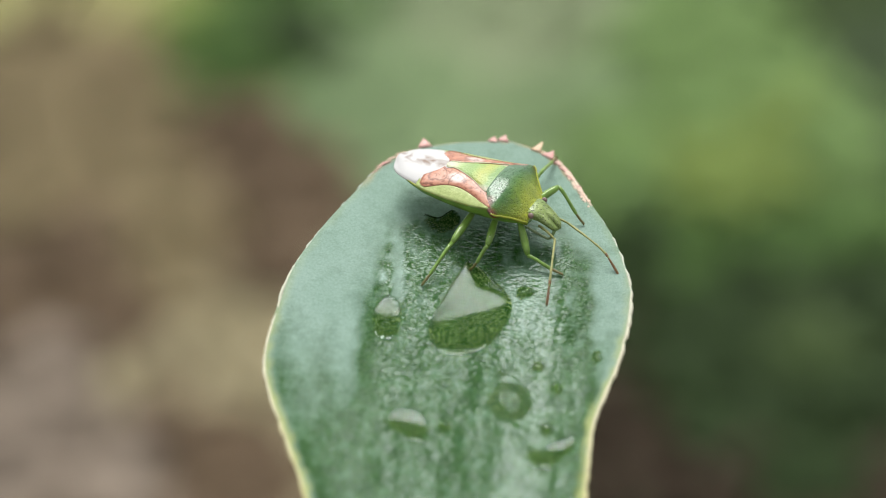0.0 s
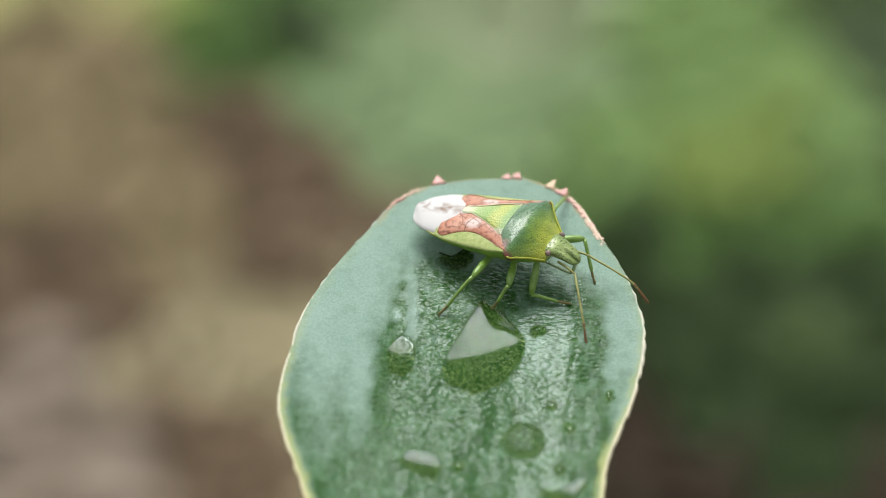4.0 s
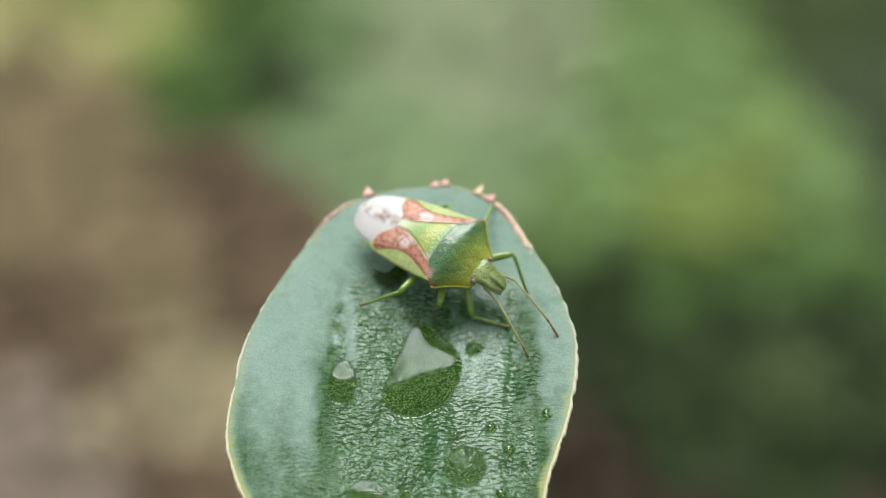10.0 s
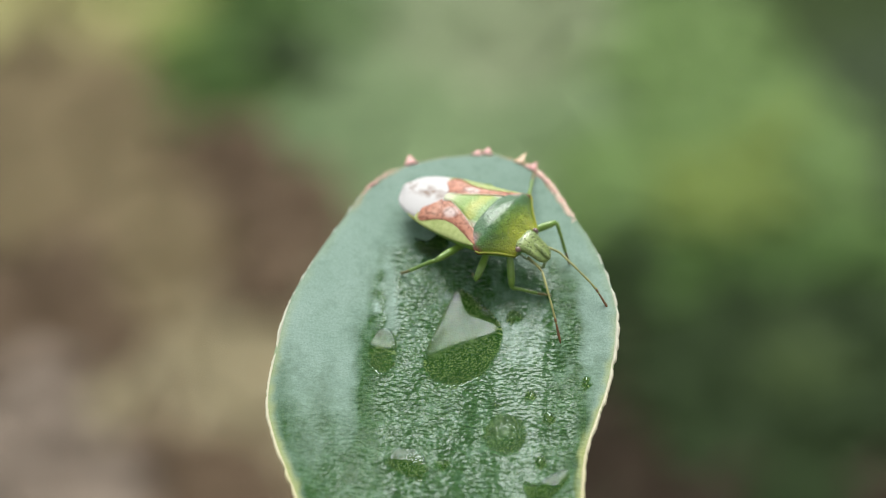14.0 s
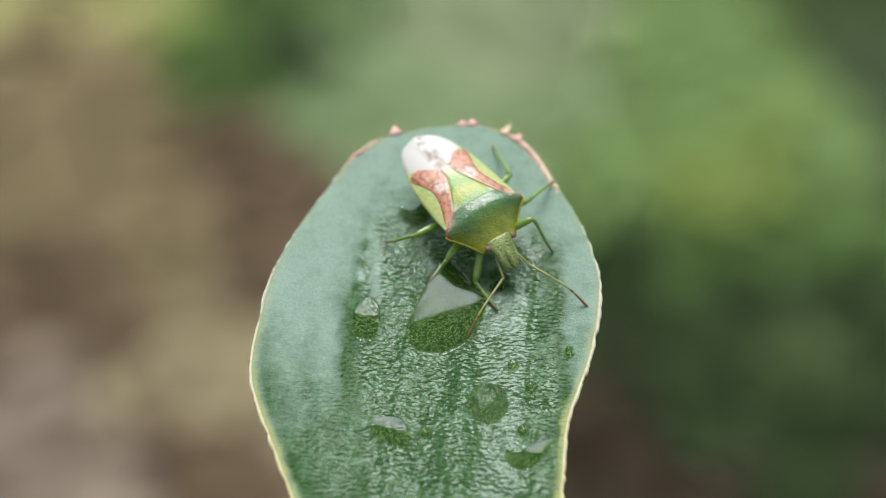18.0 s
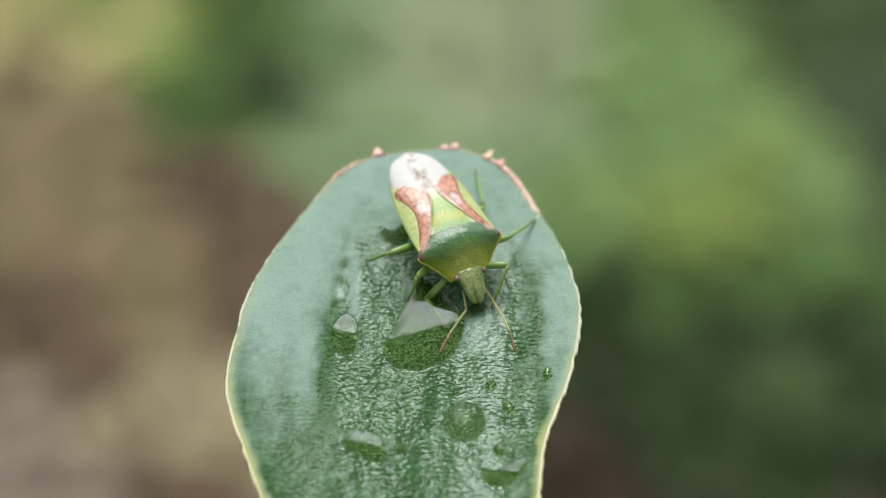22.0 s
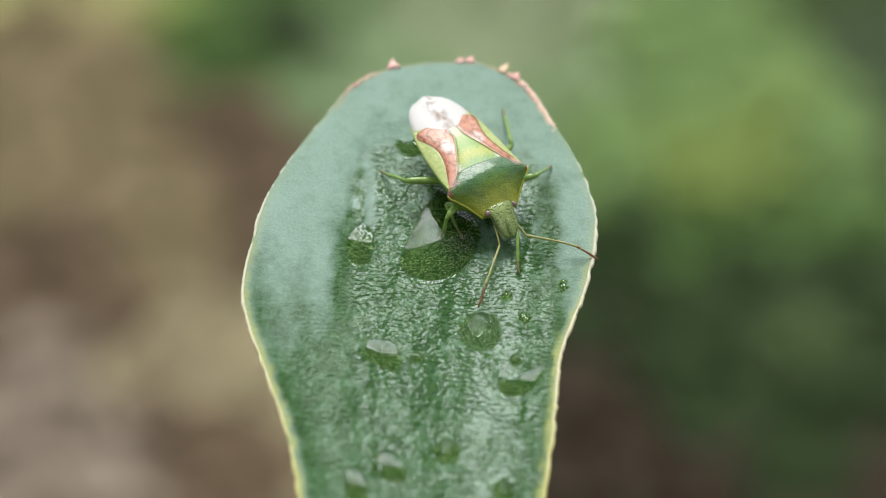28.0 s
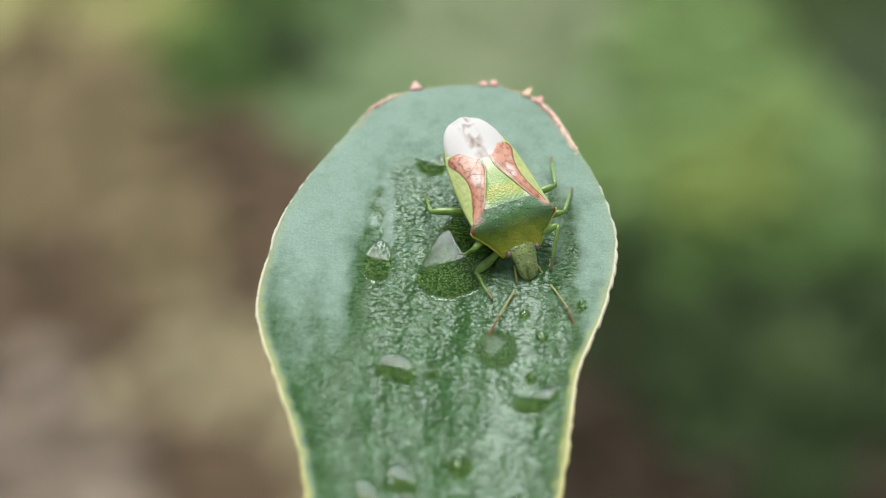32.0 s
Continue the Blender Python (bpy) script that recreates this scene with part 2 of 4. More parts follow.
def scutellum_material():
    m, n, l, p = material("lime_scutellum")
    v = object_coords(n, l)
    xyz = n.new("ShaderNodeSeparateXYZ")
    l.new(v, xyz.inputs[0])
    b = noise_node(n, l, 650, 3, 0.5, v)
    along = math_node(n, l, "ADD", math_node(n, l, "MULTIPLY", math_node(n, l, "ADD", xyz.outputs["X"], 2.2 * MM), 1 / (3.2 * MM)), math_node(n, l, "MULTIPLY", math_node(n, l, "SUBTRACT", b, 0.5), 0.3))
    c = ramp_node(n, l, along, [(0.0, (0.74, 0.78, 0.54)), (0.1, (0.68, 0.74, 0.44)), (0.24, (0.42, 0.56, 0.22)), (0.5, (0.31, 0.48, 0.14)), (0.7, (0.52, 0.56, 0.14)), (0.84, (0.42, 0.52, 0.14)), (0.94, (0.28, 0.45, 0.16))])
    side = math_node(n, l, "SUBTRACT", math_node(n, l, "ABSOLUTE", xyz.outputs["Y"]), 1.12 * MM)
    c = mix_node(n, l, math_node(n, l, "MULTIPLY", side, 1 / (0.25 * MM), True), c, (0.78, 0.78, 0.6))
    pit = n.new("ShaderNodeTexVoronoi")
    pit.inputs["Scale"].default_value = 7600
    l.new(v, pit.inputs["Vector"])
    dots = ramp_node(n, l, pit.outputs["Distance"], [(0.08, (0.6, 0.66, 0.5)), (0.36, (1, 1, 1))])
    l.new(mix_node(n, l, 0.8, c, dots, "MULTIPLY"), p.inputs["Base Color"])
    p.inputs["Roughness"].default_value = 0.42
    p.inputs["Coat Weight"].default_value = 0.3
    p.inputs["Coat Roughness"].default_value = 0.2
    l.new(bump_node(n, l, math_node(n, l, "ADD", pit.outputs["Distance"], math_node(n, l, "MULTIPLY", b, 3.0)), 0.9, 0.00005), p.inputs["Normal"])
    return m


def head_material():
    """Grey-green with coarse dark dents."""
    m, n, l, p = material("dimpled_head_shell")
    v = object_coords(n, l)
    a = noise_node(n, l, 1400, 3, 0.6, v)
    c = ramp_node(n, l, a, [(0.3, (0.18, 0.28, 0.06)), (0.7, (0.36, 0.46, 0.15))])
    pit = n.new("ShaderNodeTexVoronoi")
    pit.inputs["Scale"].default_value = 6800
    l.new(v, pit.inputs["Vector"])
    dots = ramp_node(n, l, pit.outputs["Distance"], [(0.1, (0.3, 0.35, 0.25)), (0.45, (1, 1, 1))])
    l.new(mix_node(n, l, 0.85, c, dots, "MULTIPLY"), p.inputs["Base Color"])
    p.inputs["Roughness"].default_value = 0.36
    p.inputs["Coat Weight"].default_value = 0.6
    p.inputs["Coat Roughness"].default_value = 0.2
    dent = ramp_node(n, l, pit.outputs["Distance"], [(0.08, (0, 0, 0)), (0.5, (1, 1, 1))])
    l.new(bump_node(n, l, math_node(n, l, "ADD", dent, a), 1.0, 0.00005), p.inputs["Normal"])
    return m


def margin_material():
    """Cream along the sides, pale green and pink round the tip."""
    m, n, l, p = material("cream_leaf_margin")
    v = object_coords(n, l)
    xyz = n.new("ShaderNodeSeparateXYZ")
    l.new(v, xyz.inputs[0])
    a = noise_node(n, l, 900, 4, 0.6, v)
    along = math_node(n, l, "ADD", math_node(n, l, "MULTIPLY", math_node(n, l, "ADD", xyz.outputs["Y"], 20 * MM), 1 / (36 * MM)), math_node(n, l, "MULTIPLY", math_node(n, l, "SUBTRACT", a, 0.5), 0.25))
    c = ramp_node(n, l, along, [(0.0, (0.6, 0.57, 0.2)), (0.3, (0.68, 0.64, 0.42)), (0.55, (0.6, 0.6, 0.46)), (0.75, (0.48, 0.55, 0.44)), (0.86, (0.44, 0.53, 0.43)), (0.9, (0.6, 0.48, 0.4)), (1.0, (0.5, 0.55, 0.45))])
    l.new(c, p.inputs["Base Color"])
    p.inputs["Roughness"].default_value = 0.5
    l.new(bump_node(n, l, a, 0.6, 0.00008), p.inputs["Normal"])
    return m


LEAF_SKIN = leaf_material()
WATER, RIPPLED_WATER = water_material("clear_water", 0.0), water_material("rippled_water", 0.00008)
MARGIN = margin_material()
TOOTH = plain("red_leaf_tooth", (0.88, 0.42, 0.38), 0.45, 1500, 0.2, 0.00005, second=(0.88, 0.54, 0.48))
TOOTH_PALE = plain("orange_leaf_tooth", (0.74, 0.52, 0.34), 0.45, 1500, 0.3, 0.00005)
CRUST = plain("reddish_leaf_crust", (0.93, 0.56, 0.45), 0.5, 700, 0.12, 0.00003, second=(0.88, 0.76, 0.58))
STEM = plain("grey_green_stem", (0.12, 0.17, 0.08), 0.6, 300, 0.3, 0.0002)
PRONOTUM = pronotum_material()
CORIUM = corium_material()
MEMBRANE = membrane_material()
SCUTELLUM = scutellum_material()
LIME = plain("lime_green_shell", (0.42, 0.56, 0.13), 0.4, 3600, 0.25, 0.00006, 0.4, second=(0.58, 0.66, 0.26))
BELLY = plain("green_belly", (0.2, 0.36, 0.05), 0.4, 1200, 0.3, 0.00004, 0.3)
HEAD = head_material()
SEAM = plain("red_brown_seam", (0.4, 0.17, 0.1), 0.5, 2600, 0.4)
SEAM_PALE = plain("cream_seam", (0.66, 0.66, 0.46), 0.45, 2600, 0.3)
RIM_YELLOW = plain("yellow_shell_rim", (0.42, 0.46, 0.06), 0.35, 1600, 0.2, 0.0, 0.3)
LEG = plain("green_leg_shell", (0.2, 0.35, 0.06), 0.32, 1800, 0.35, 0.00003, 0.4)
TARSUS = plain("olive_brown_foot", (0.21, 0.18, 0.06), 0.4, 1800, 0.3)
BEAK = plain("pale_green_beak", (0.36, 0.45, 0.24), 0.3, 1800, 0.2, 0.0, 0.4)
FEELER = plain("olive_antenna", (0.36, 0.36, 0.12), 0.4, 2200, 0.3)
FEELER_TIP = plain("red_brown_antenna_end", (0.24, 0.12, 0.05), 0.4, 2200, 0.3)
EYE_RED = plain("pinkish_grey_eye", (0.3, 0.2, 0.18), 0.2, 4000, 0.3, 0.0, 0.6)
SOIL = plain("damp_brown_soil", (0.14, 0.098, 0.066), 0.9, 34, 0.4, 0.006, gloss=0.12)
PLANTS = {
    "khaki": ("dry_khaki_plant", (0.48, 0.46, 0.195), "dry khaki leafy tuft on the soil", "plant"),
    "tan": ("dry_plant", (0.29, 0.228, 0.123), "dry tan leafy tuft on the soil", "plant"),
    "brown": ("brown_litter_patch", (0.178, 0.125, 0.076), "brown leaf litter on the soil", "leaf litter"),
    "pink": ("pale_litter_patch", (0.378, 0.307, 0.239), "pale pinkish-grey leaf litter on the soil", "leaf litter"),
    "pale_khaki": ("moss_patch", (0.45, 0.39, 0.235), "pale dry moss cushion on the soil", "moss"),
    "yellow": ("yellow_green_plant", (0.225, 0.31, 0.075), "yellow-green leafy tuft among green plants", "plant"),
    "green": ("leafy_plant", (0.088, 0.164, 0.04), "fresh green low leafy plant on the soil", "plant"),
    # leaves coloured darker to stand for shade; nothing casts it on them
    "dark": ("shade_toned_plant", (0.034, 0.061, 0.018), "dark green low leafy plant, shade put into its leaf colour", "plant"),
    "deep_brown": ("dark_litter_patch", (0.0562, 0.039, 0.0234), "dark brown leaf litter on the soil", "leaf litter"),
    "olive": ("olive_plant", (0.085, 0.13, 0.043), "olive green low leafy plant on the soil", "plant"),
    "slate": ("grey_green_plant", (0.072, 0.108, 0.048), "grey-green low leafy plant on the soil", "plant"),
    "sage": ("sage_plant", (0.265, 0.37, 0.178), "sage-green low leafy plant on the soil", "plant"),
    "pale_sage": ("pale_sage_plant", (0.385, 0.455, 0.262), "pale grey-green low leafy plant on the soil", "plant"),
    "mid": ("mid_green_plant", (0.212, 0.33, 0.108), "mid-green low leafy plant on the soil", "plant"),
}
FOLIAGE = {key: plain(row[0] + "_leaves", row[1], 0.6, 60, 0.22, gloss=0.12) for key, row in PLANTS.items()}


# ---- building helpers ----
def mesh_of(name, bm, mats, smooth=True):
    bmesh.ops.recalc_face_normals(bm, faces=bm.faces)
    me = bpy.data.meshes.new(name)
    bm.to_mesh(me)
    bm.free()
    for m in mats if isinstance(mats, (list, tuple)) else [mats]:
        me.materials.append(m)
    if smooth:
        me.polygons.foreach_set("use_smooth", [True] * len(me.polygons))
    return me


def part(name, bm, mats, parent, label=""):
    ob = new(name, mesh_of(name, bm, mats))
    ob.parent = parent
    return tagged(ob, label)


def catmull(points, steps):
    """A smooth line through a few control points."""
    pts = [np.array(p, float) for p in points]
    pts = [2 * pts[0] - pts[1]] + pts + [2 * pts[-1] - pts[-2]]
    out = []
    for a, b, c, d in zip(pts, pts[1:], pts[2:], pts[3:]):
        for k in range(steps):
            t = k / steps
            out.append(0.5 * (2 * b + (c - a) * t + (2 * a - 5 * b + 4 * c - d) * t * t + (3 * b - a - 3 * c + d) * t ** 3))
    out.append(pts[-2])
    return np.array(out)


def tube(bm, points, radii, sides=10, slots=None):
    """A tapered round limb along points."""
    pts = [Vector(p) for p in points]
    rings = []
    for i, p in enumerate(pts):
        way = (pts[min(i + 1, len(pts) - 1)] - pts[max(i - 1, 0)]).normalized()
        a = way.orthogonal().normalized() if i == 0 else (a - way * a.dot(way)).normalized()
        b, r = way.cross(a), float(radii[i])
        rings.append([bm.verts.new(p + r * (math.cos(k * math.tau / sides) * a + math.sin(k * math.tau / sides) * b)) for k in range(sides)])
    for i, (r, s) in enumerate(zip(rings, rings[1:])):
        for k in range(sides):
            f = bm.faces.new((r[k], r[(k + 1) % sides], s[(k + 1) % sides], s[k]))
            f.material_index = slots[i] if slots else 0
    bm.faces.new(rings[0][::-1])
    f = bm.faces.new(rings[-1])
    f.material_index = slots[-1] if slots else 0


def smoothstep(a, b, x):
    t = np.clip((x - a) / (b - a), 0, 1)
    return t * t * (3 - 2 * t)


# ---- the ground of the garden bed ----
def build_ground():
    bm = bmesh.new()
    xs = [-60, -8, -1.5] + [-0.6 + 0.03 * i for i in range(41)] + [1.5, 8, 60]
    ys = [-60, -8, -1.5] + [-0.3 + 0.03 * i for i in range(51)] + [2.5, 8, 60]
    grid = [[bm.verts.new((x, y, 0.012 * noise.noise((x * 14, y * 14, 3)) if abs(x) < 0.7 and -0.4 < y < 1.4 else 0)) for x in xs] for y in ys]
    for r, s in zip(grid, grid[1:]):
        for k in range(len(xs) - 1):
            bm.faces.new((r[k], r[k + 1], s[k + 1], s[k]))
    tagged(new("ground", mesh_of("ground", bm, SOIL)), "damp dark brown garden soil under the plants", "soil", kind="structure")


def build_plant(name, mat, label, category, radius, height, leaves, size, seed):
    """A low tuft: short stems with many small folded leaves round a dome."""
    rng = random.Random(seed)
    root = tagged(new(name), label, category, "low plants and litter of the garden bed")
    stems, foliage = bmesh.new(), bmesh.new()
    for i in range(leaves):
        a, q = rng.uniform(0, math.tau), min(1.6, abs(rng.gauss(0, 0.62)))
        r, z = radius * q, height * max(0.3, 1 - 0.45 * q) * rng.uniform(0.3, 1.05)
        p = Vector((r * math.cos(a), 1.15 * r * math.sin(a), z))
        if i % 12 == 0:
            tube(stems, [Vector((p.x * 0.3, p.y * 0.3, -0.004)), Vector((p.x * 0.7, p.y * 0.7, z * 0.6)), p], [0.0016, 0.0012, 0.0006], 5)
        m = Matrix.Translation(p) @ Euler((rng.uniform(-0.7, 0.5), rng.uniform(-0.6, 0.6), a - math.pi / 2 + rng.uniform(-0.8, 0.8))).to_matrix().to_4x4()
        s = size * rng.uniform(0.6, 1.25)
        rows = []
        for v, w, h in ((0, 0.12, 0), (0.35, 0.3, 0.06), (0.7, 0.26, 0.06), (1, 0.03, -0.04)):
            rows.append([foliage.verts.new(m @ Vector((x * w * s, v * s, h * s + abs(x) * 0.1 * s * w))) for x in (-1, 0, 1)])
        for r1, r2 in zip(rows, rows[1:]):
            for k in range(2):
                foliage.faces.new((r1[k], r1[k + 1], r2[k + 1], r2[k]))
    part("stem", stems, STEM, root)
    part("foliage", foliage, mat, root)
    return root


# where each kind of plant or litter grows in the bed
PATCHES = {
    "khaki": [(-0.148, 0.653), (-0.125, 0.644), (-0.110, 0.663), (-0.108, 0.627), (-0.169, 0.640)],
    "tan": [(-0.139, 0.618), (-0.134, 0.582), (-0.116, 0.586), (-0.101, 0.559), (-0.116, 0.526), (-0.128, 0.544), (-0.150, 0.551), (-0.094, 0.483), (-0.086, 0.471), (-0.144, 0.493), (-0.088, 0.537), (-0.091, 0.506), (-0.127, 0.610)],
    "brown": [(-0.073, 0.541), (-0.061, 0.544), (-0.067, 0.509), (-0.048, 0.533), (-0.103, 0.445), (-0.090, 0.433), (-0.099, 0.459), (-0.071, 0.382), (-0.080, 0.401), (-0.054, 0.382), (-0.125, 0.456), (-0.050, 0.503), (-0.120, 0.483)],
    "pink": [(-0.109, 0.401), (-0.110, 0.379), (-0.097, 0.384), (-0.111, 0.422), (-0.088, 0.372), (-0.124, 0.394)],
    "pale_khaki": [(-0.062, 0.425), (-0.068, 0.442), (-0.056, 0.409), (-0.071, 0.425), (-0.055, 0.433), (-0.047, 0.404), (-0.054, 0.414)],
    "yellow": [(-0.095, 0.645), (-0.096, 0.618), (-0.093, 0.686), (0.084, 0.541), (0.088, 0.527), (0.076, 0.520), (0.085, 0.510), (0.094, 0.548)],
    "green": [(0.094, 0.487), (0.110, 0.484), (0.081, 0.490), (-0.045, 0.649), (-0.065, 0.586), (-0.078, 0.649), (-0.075, 0.610), (-0.084, 0.586), (-0.072, 0.682), (0.062, 0.490), (0.070, 0.481), (0.054, 0.503), (0.123, 0.510), (0.105, 0.503)],
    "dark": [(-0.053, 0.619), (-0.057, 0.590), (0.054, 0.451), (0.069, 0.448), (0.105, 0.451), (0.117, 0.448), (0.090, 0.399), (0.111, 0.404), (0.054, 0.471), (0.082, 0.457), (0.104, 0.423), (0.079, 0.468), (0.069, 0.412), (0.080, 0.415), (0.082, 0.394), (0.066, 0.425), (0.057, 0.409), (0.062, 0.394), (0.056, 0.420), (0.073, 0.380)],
    "deep_brown": [(0.042, 0.404), (0.050, 0.389), (0.036, 0.375), (0.068, 0.375), (0.107, 0.377)],
    "olive": [(0.123, 0.641), (0.120, 0.682), (0.137, 0.659), (0.091, 0.434)],
    "slate": [(0.141, 0.619), (0.134, 0.590), (0.134, 0.559)],
    "sage": [(-0.030, 0.614), (-0.021, 0.640), (-0.043, 0.574), (-0.035, 0.658), (-0.028, 0.544), (0.027, 0.582), (0.014, 0.544), (0.044, 0.594), (-0.015, 0.582)],
    "pale_sage": [(-0.008, 0.658), (0.009, 0.645), (0.027, 0.640), (-0.000, 0.614), (0.016, 0.687), (0.035, 0.658), (0.030, 0.615)],
    "mid": [(0.057, 0.523), (0.076, 0.571), (0.054, 0.619), (0.061, 0.574), (0.048, 0.544), (0.076, 0.632), (0.091, 0.615), (0.097, 0.659), (0.080, 0.682), (0.107, 0.606), (0.114, 0.534), (0.118, 0.563)],
}


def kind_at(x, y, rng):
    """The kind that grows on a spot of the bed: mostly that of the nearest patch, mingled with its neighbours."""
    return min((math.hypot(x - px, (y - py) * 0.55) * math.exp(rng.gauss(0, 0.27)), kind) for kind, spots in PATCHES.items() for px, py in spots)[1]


def build_garden():
    rng = random.Random(8)
    built = {}
    y = 0.345
    while y < 0.8:
        reach = 0.055 + 0.155 * y
        x = -reach
        while x < reach:
            px, py = x + rng.uniform(-0.005, 0.005), y + rng.uniform(-0.009, 0.009)
            kind = kind_at(px, py, rng)
            m = pose(px, py, 0.0, 0, 0, rng.uniform(0, 360))
            if kind in built:
                ob = copy_thing(built[kind], m)
                k = rng.uniform(0.85, 1.15)
                ob.scale = (k, k, k * rng.uniform(0.9, 1.1))
            else:
                name, _, label, category = PLANTS[kind]
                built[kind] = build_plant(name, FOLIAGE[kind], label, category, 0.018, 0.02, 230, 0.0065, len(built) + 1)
                built[kind].matrix_world = m
            x += 0.01
        y += 0.013


build_ground()
build_garden()

# ---- the leaf ----
def round_outline(x, y, rx, ry, wobble=0.06, seed=0):
    return [(x + rx * math.cos(a) * (1 + wobble * math.sin(2 * a + seed)), y + ry * math.sin(a) * (1 + wobble * math.cos(3 * a + seed))) for a in (k * math.tau / 10 for k in range(10))]


# the water on the leaf: label, outline and height in millimetres, roundness
DROPS = [
    ("large clear irregular water drop on the leaf", [(-2.0, 2.75), (-1.0, 2.2), (0.1, 0.95), (0.75, -0.75), (0.35, -2.2), (-0.6, -3.9), (-2.3, -4.85), (-3.65, -4.3), (-4.2, -3.1), (-4.0, -2.2), (-3.4, -0.6), (-2.75, 1.1)], 0.86, 0.5),
    ("small clear water drop in the leaf crease", [(-7.6, -1.6), (-6.75, -0.3), (-5.9, -1.3), (-6.05, -3.1), (-6.75, -3.75), (-7.45, -3.1)], 0.5, 0.55),
    ("round clear bead of water on the leaf", round_outline(0.78, -8.3, 1.28, 1.5, 0.02), 0.55, 0.6),
    ("flat water patch with an uneven rim", [(-6.45, -10.2), (-5.7, -9.3), (-4.4, -9.6), (-3.9, -10.7), (-4.25, -11.6), (-5.2, -11.25)], 0.35, 0.5),
    ("pointed water patch beside the leaf crease", [(1.8, -11.9), (2.5, -12.1), (3.6, -11.4), (4.6, -10.9), (4.5, -11.5), (3.5, -12.9), (2.6, -13.3), (1.95, -12.8)], 0.35, 0.5),
    ("flat dark water patch near the leaf tip", [(-4.9, 6.9), (-4.0, 6.6), (-3.1, 7.4), (-2.6, 6.6), (-3.1, 5.8), (-4.0, 5.5), (-4.6, 6.2)], 0.3, 0.5),
    ("flat water patch on the lower leaf", [(-5.3, -17.7), (-4.3, -17.5), (-3.5, -18.6), (-3.5, -19.5), (-4.6, -19.4), (-5.3, -18.6)], 0.28, 0.5),
    ("dark water patch on the lower leaf", [(-6.9, -18.6), (-6.1, -18.8), (-5.6, -19.9), (-5.9, -21.2), (-6.8, -20.6)], 0.3, 0.5),
] + [
    ("tiny clear bead of water on the leaf", round_outline(x, y, rx, ry, 0.07, i), 0.5 * min(rx, ry) + 0.06, 0.55)
    for i, (x, y, rx, ry) in enumerate([(2.37, -5.5, 0.34, 0.4), (3.43, -7.15, 0.36, 0.5), (2.88, -10.35, 0.34, 0.45), (0.2, -6.05, 0.2, 0.24), (5.8, -4.5, 0.26, 0.55), (-3.0, -10.4, 0.5, 0.36), (1.5, 0.6, 0.55, 0.5), (-1.1, -17.2, 0.7, 0.9), (2.2, -19.8, 0.6, 0.8)])
]


def under_water(x, y):
    """How far a drop on a spot has washed off the wax: 0 where none lies."""
    for label, outline, _, _ in DROPS:
        inside = False
        for (ax, ay), (bx, by) in zip(outline, outline[1:] + outline[:1]):
            if (ay > y) != (by > y) and x < (bx - ax) * (y - ay) / (by - ay) + ax:
                inside = not inside
        if inside:
            return 0.8 if "round" in label else 1.0
    return 0.0


LEFT_EDGE = [(-70, -9.5), (-45, -8.6), (-32, -8.4), (-26, -8.8), (-20.7, -9.6), (-15.8, -10.7), (-10.9, -12.4), (-8.4, -13.3), (-6, -13.85), (-3.8, -13.8), (-1, -13.4), (1.7, -12.9), (4.2, -11.95), (6.6, -10.8), (8.9, -9.5), (11.2, -8.15), (12.7, -6.5), (13.3, -5.4), (13.82, -3.4), (14.08, -1.4), (14.2, -0.3)]
RIGHT_EDGE = [(-70, 4.8), (-45, 3.6), (-32, 3.5), (-26, 3.9), (-19.7, 4.6), (-15.7, 5.1), (-10.8, 5.5), (-8.2, 6.1), (-5.5, 7.0), (-2.8, 7.6), (0.4, 7.95), (1.5, 7.9), (4.3, 7.3), (7, 6.3), (9.6, 5.0), (11.5, 4.1), (13.0, 2.8), (13.75, 1.4), (14.2, 0.3)]
LEFT_LINE, RIGHT_LINE = catmull(LEFT_EDGE, 8), catmull(RIGHT_EDGE, 8)


def left_edge(y):
    return np.interp(y, LEFT_LINE[:, 0], LEFT_LINE[:, 1]) + 0.12


def right_edge(y):
    return np.interp(y, RIGHT_LINE[:, 0], RIGHT_LINE[:, 1]) - 0.02


def left_crease(y):
    return np.interp(y, [-40, -16, -8, -2, 4, 12], [-4.6, -5.6, -6.55, -7.0, -6.8, -5.4])


def right_crease(y):
    return np.interp(y, [-40, -16, -8, 0, 6, 12], [1.8, 2.9, 3.45, 3.9, 3.6, 2.4])


def leaf_height(x, y):
    """The upper face: a flat channel floor between two creases, with rising flanks."""
    l, r = left_crease(y), right_crease(y)
    fade = smoothstep(11, 0, y)
    z = 0.09 * max(0, l - x) + 0.12 * max(0, x - r)
    weave = 0.6 + 0.6 * noise.noise((3.0, y * 0.35, 7.0))
    z += (0.12 * math.exp(-((x - l) / 0.35) ** 2) - 0.03 * math.exp(-((x - l - 0.5) / 0.3) ** 2)) * weave + 0.16 * math.exp(-((x - r) / 0.4) ** 2) * weave
    z -= 0.18 * math.exp(-((x + 1.0) / 0.9) ** 2) * smoothstep(4, -10, y)
    z *= fade
    return z + 0.14 * noise.noise((x * 0.22, y * 0.14, 2.0)) + 0.02 * noise.noise((x * 1.3, y * 0.7, 9.0))


def on_leaf(x, y):
    """The place of a spot of the flat pattern on the raised face, in millimetres."""
    z = leaf_height(x, y)
    return x, y - 0.84 * z, z


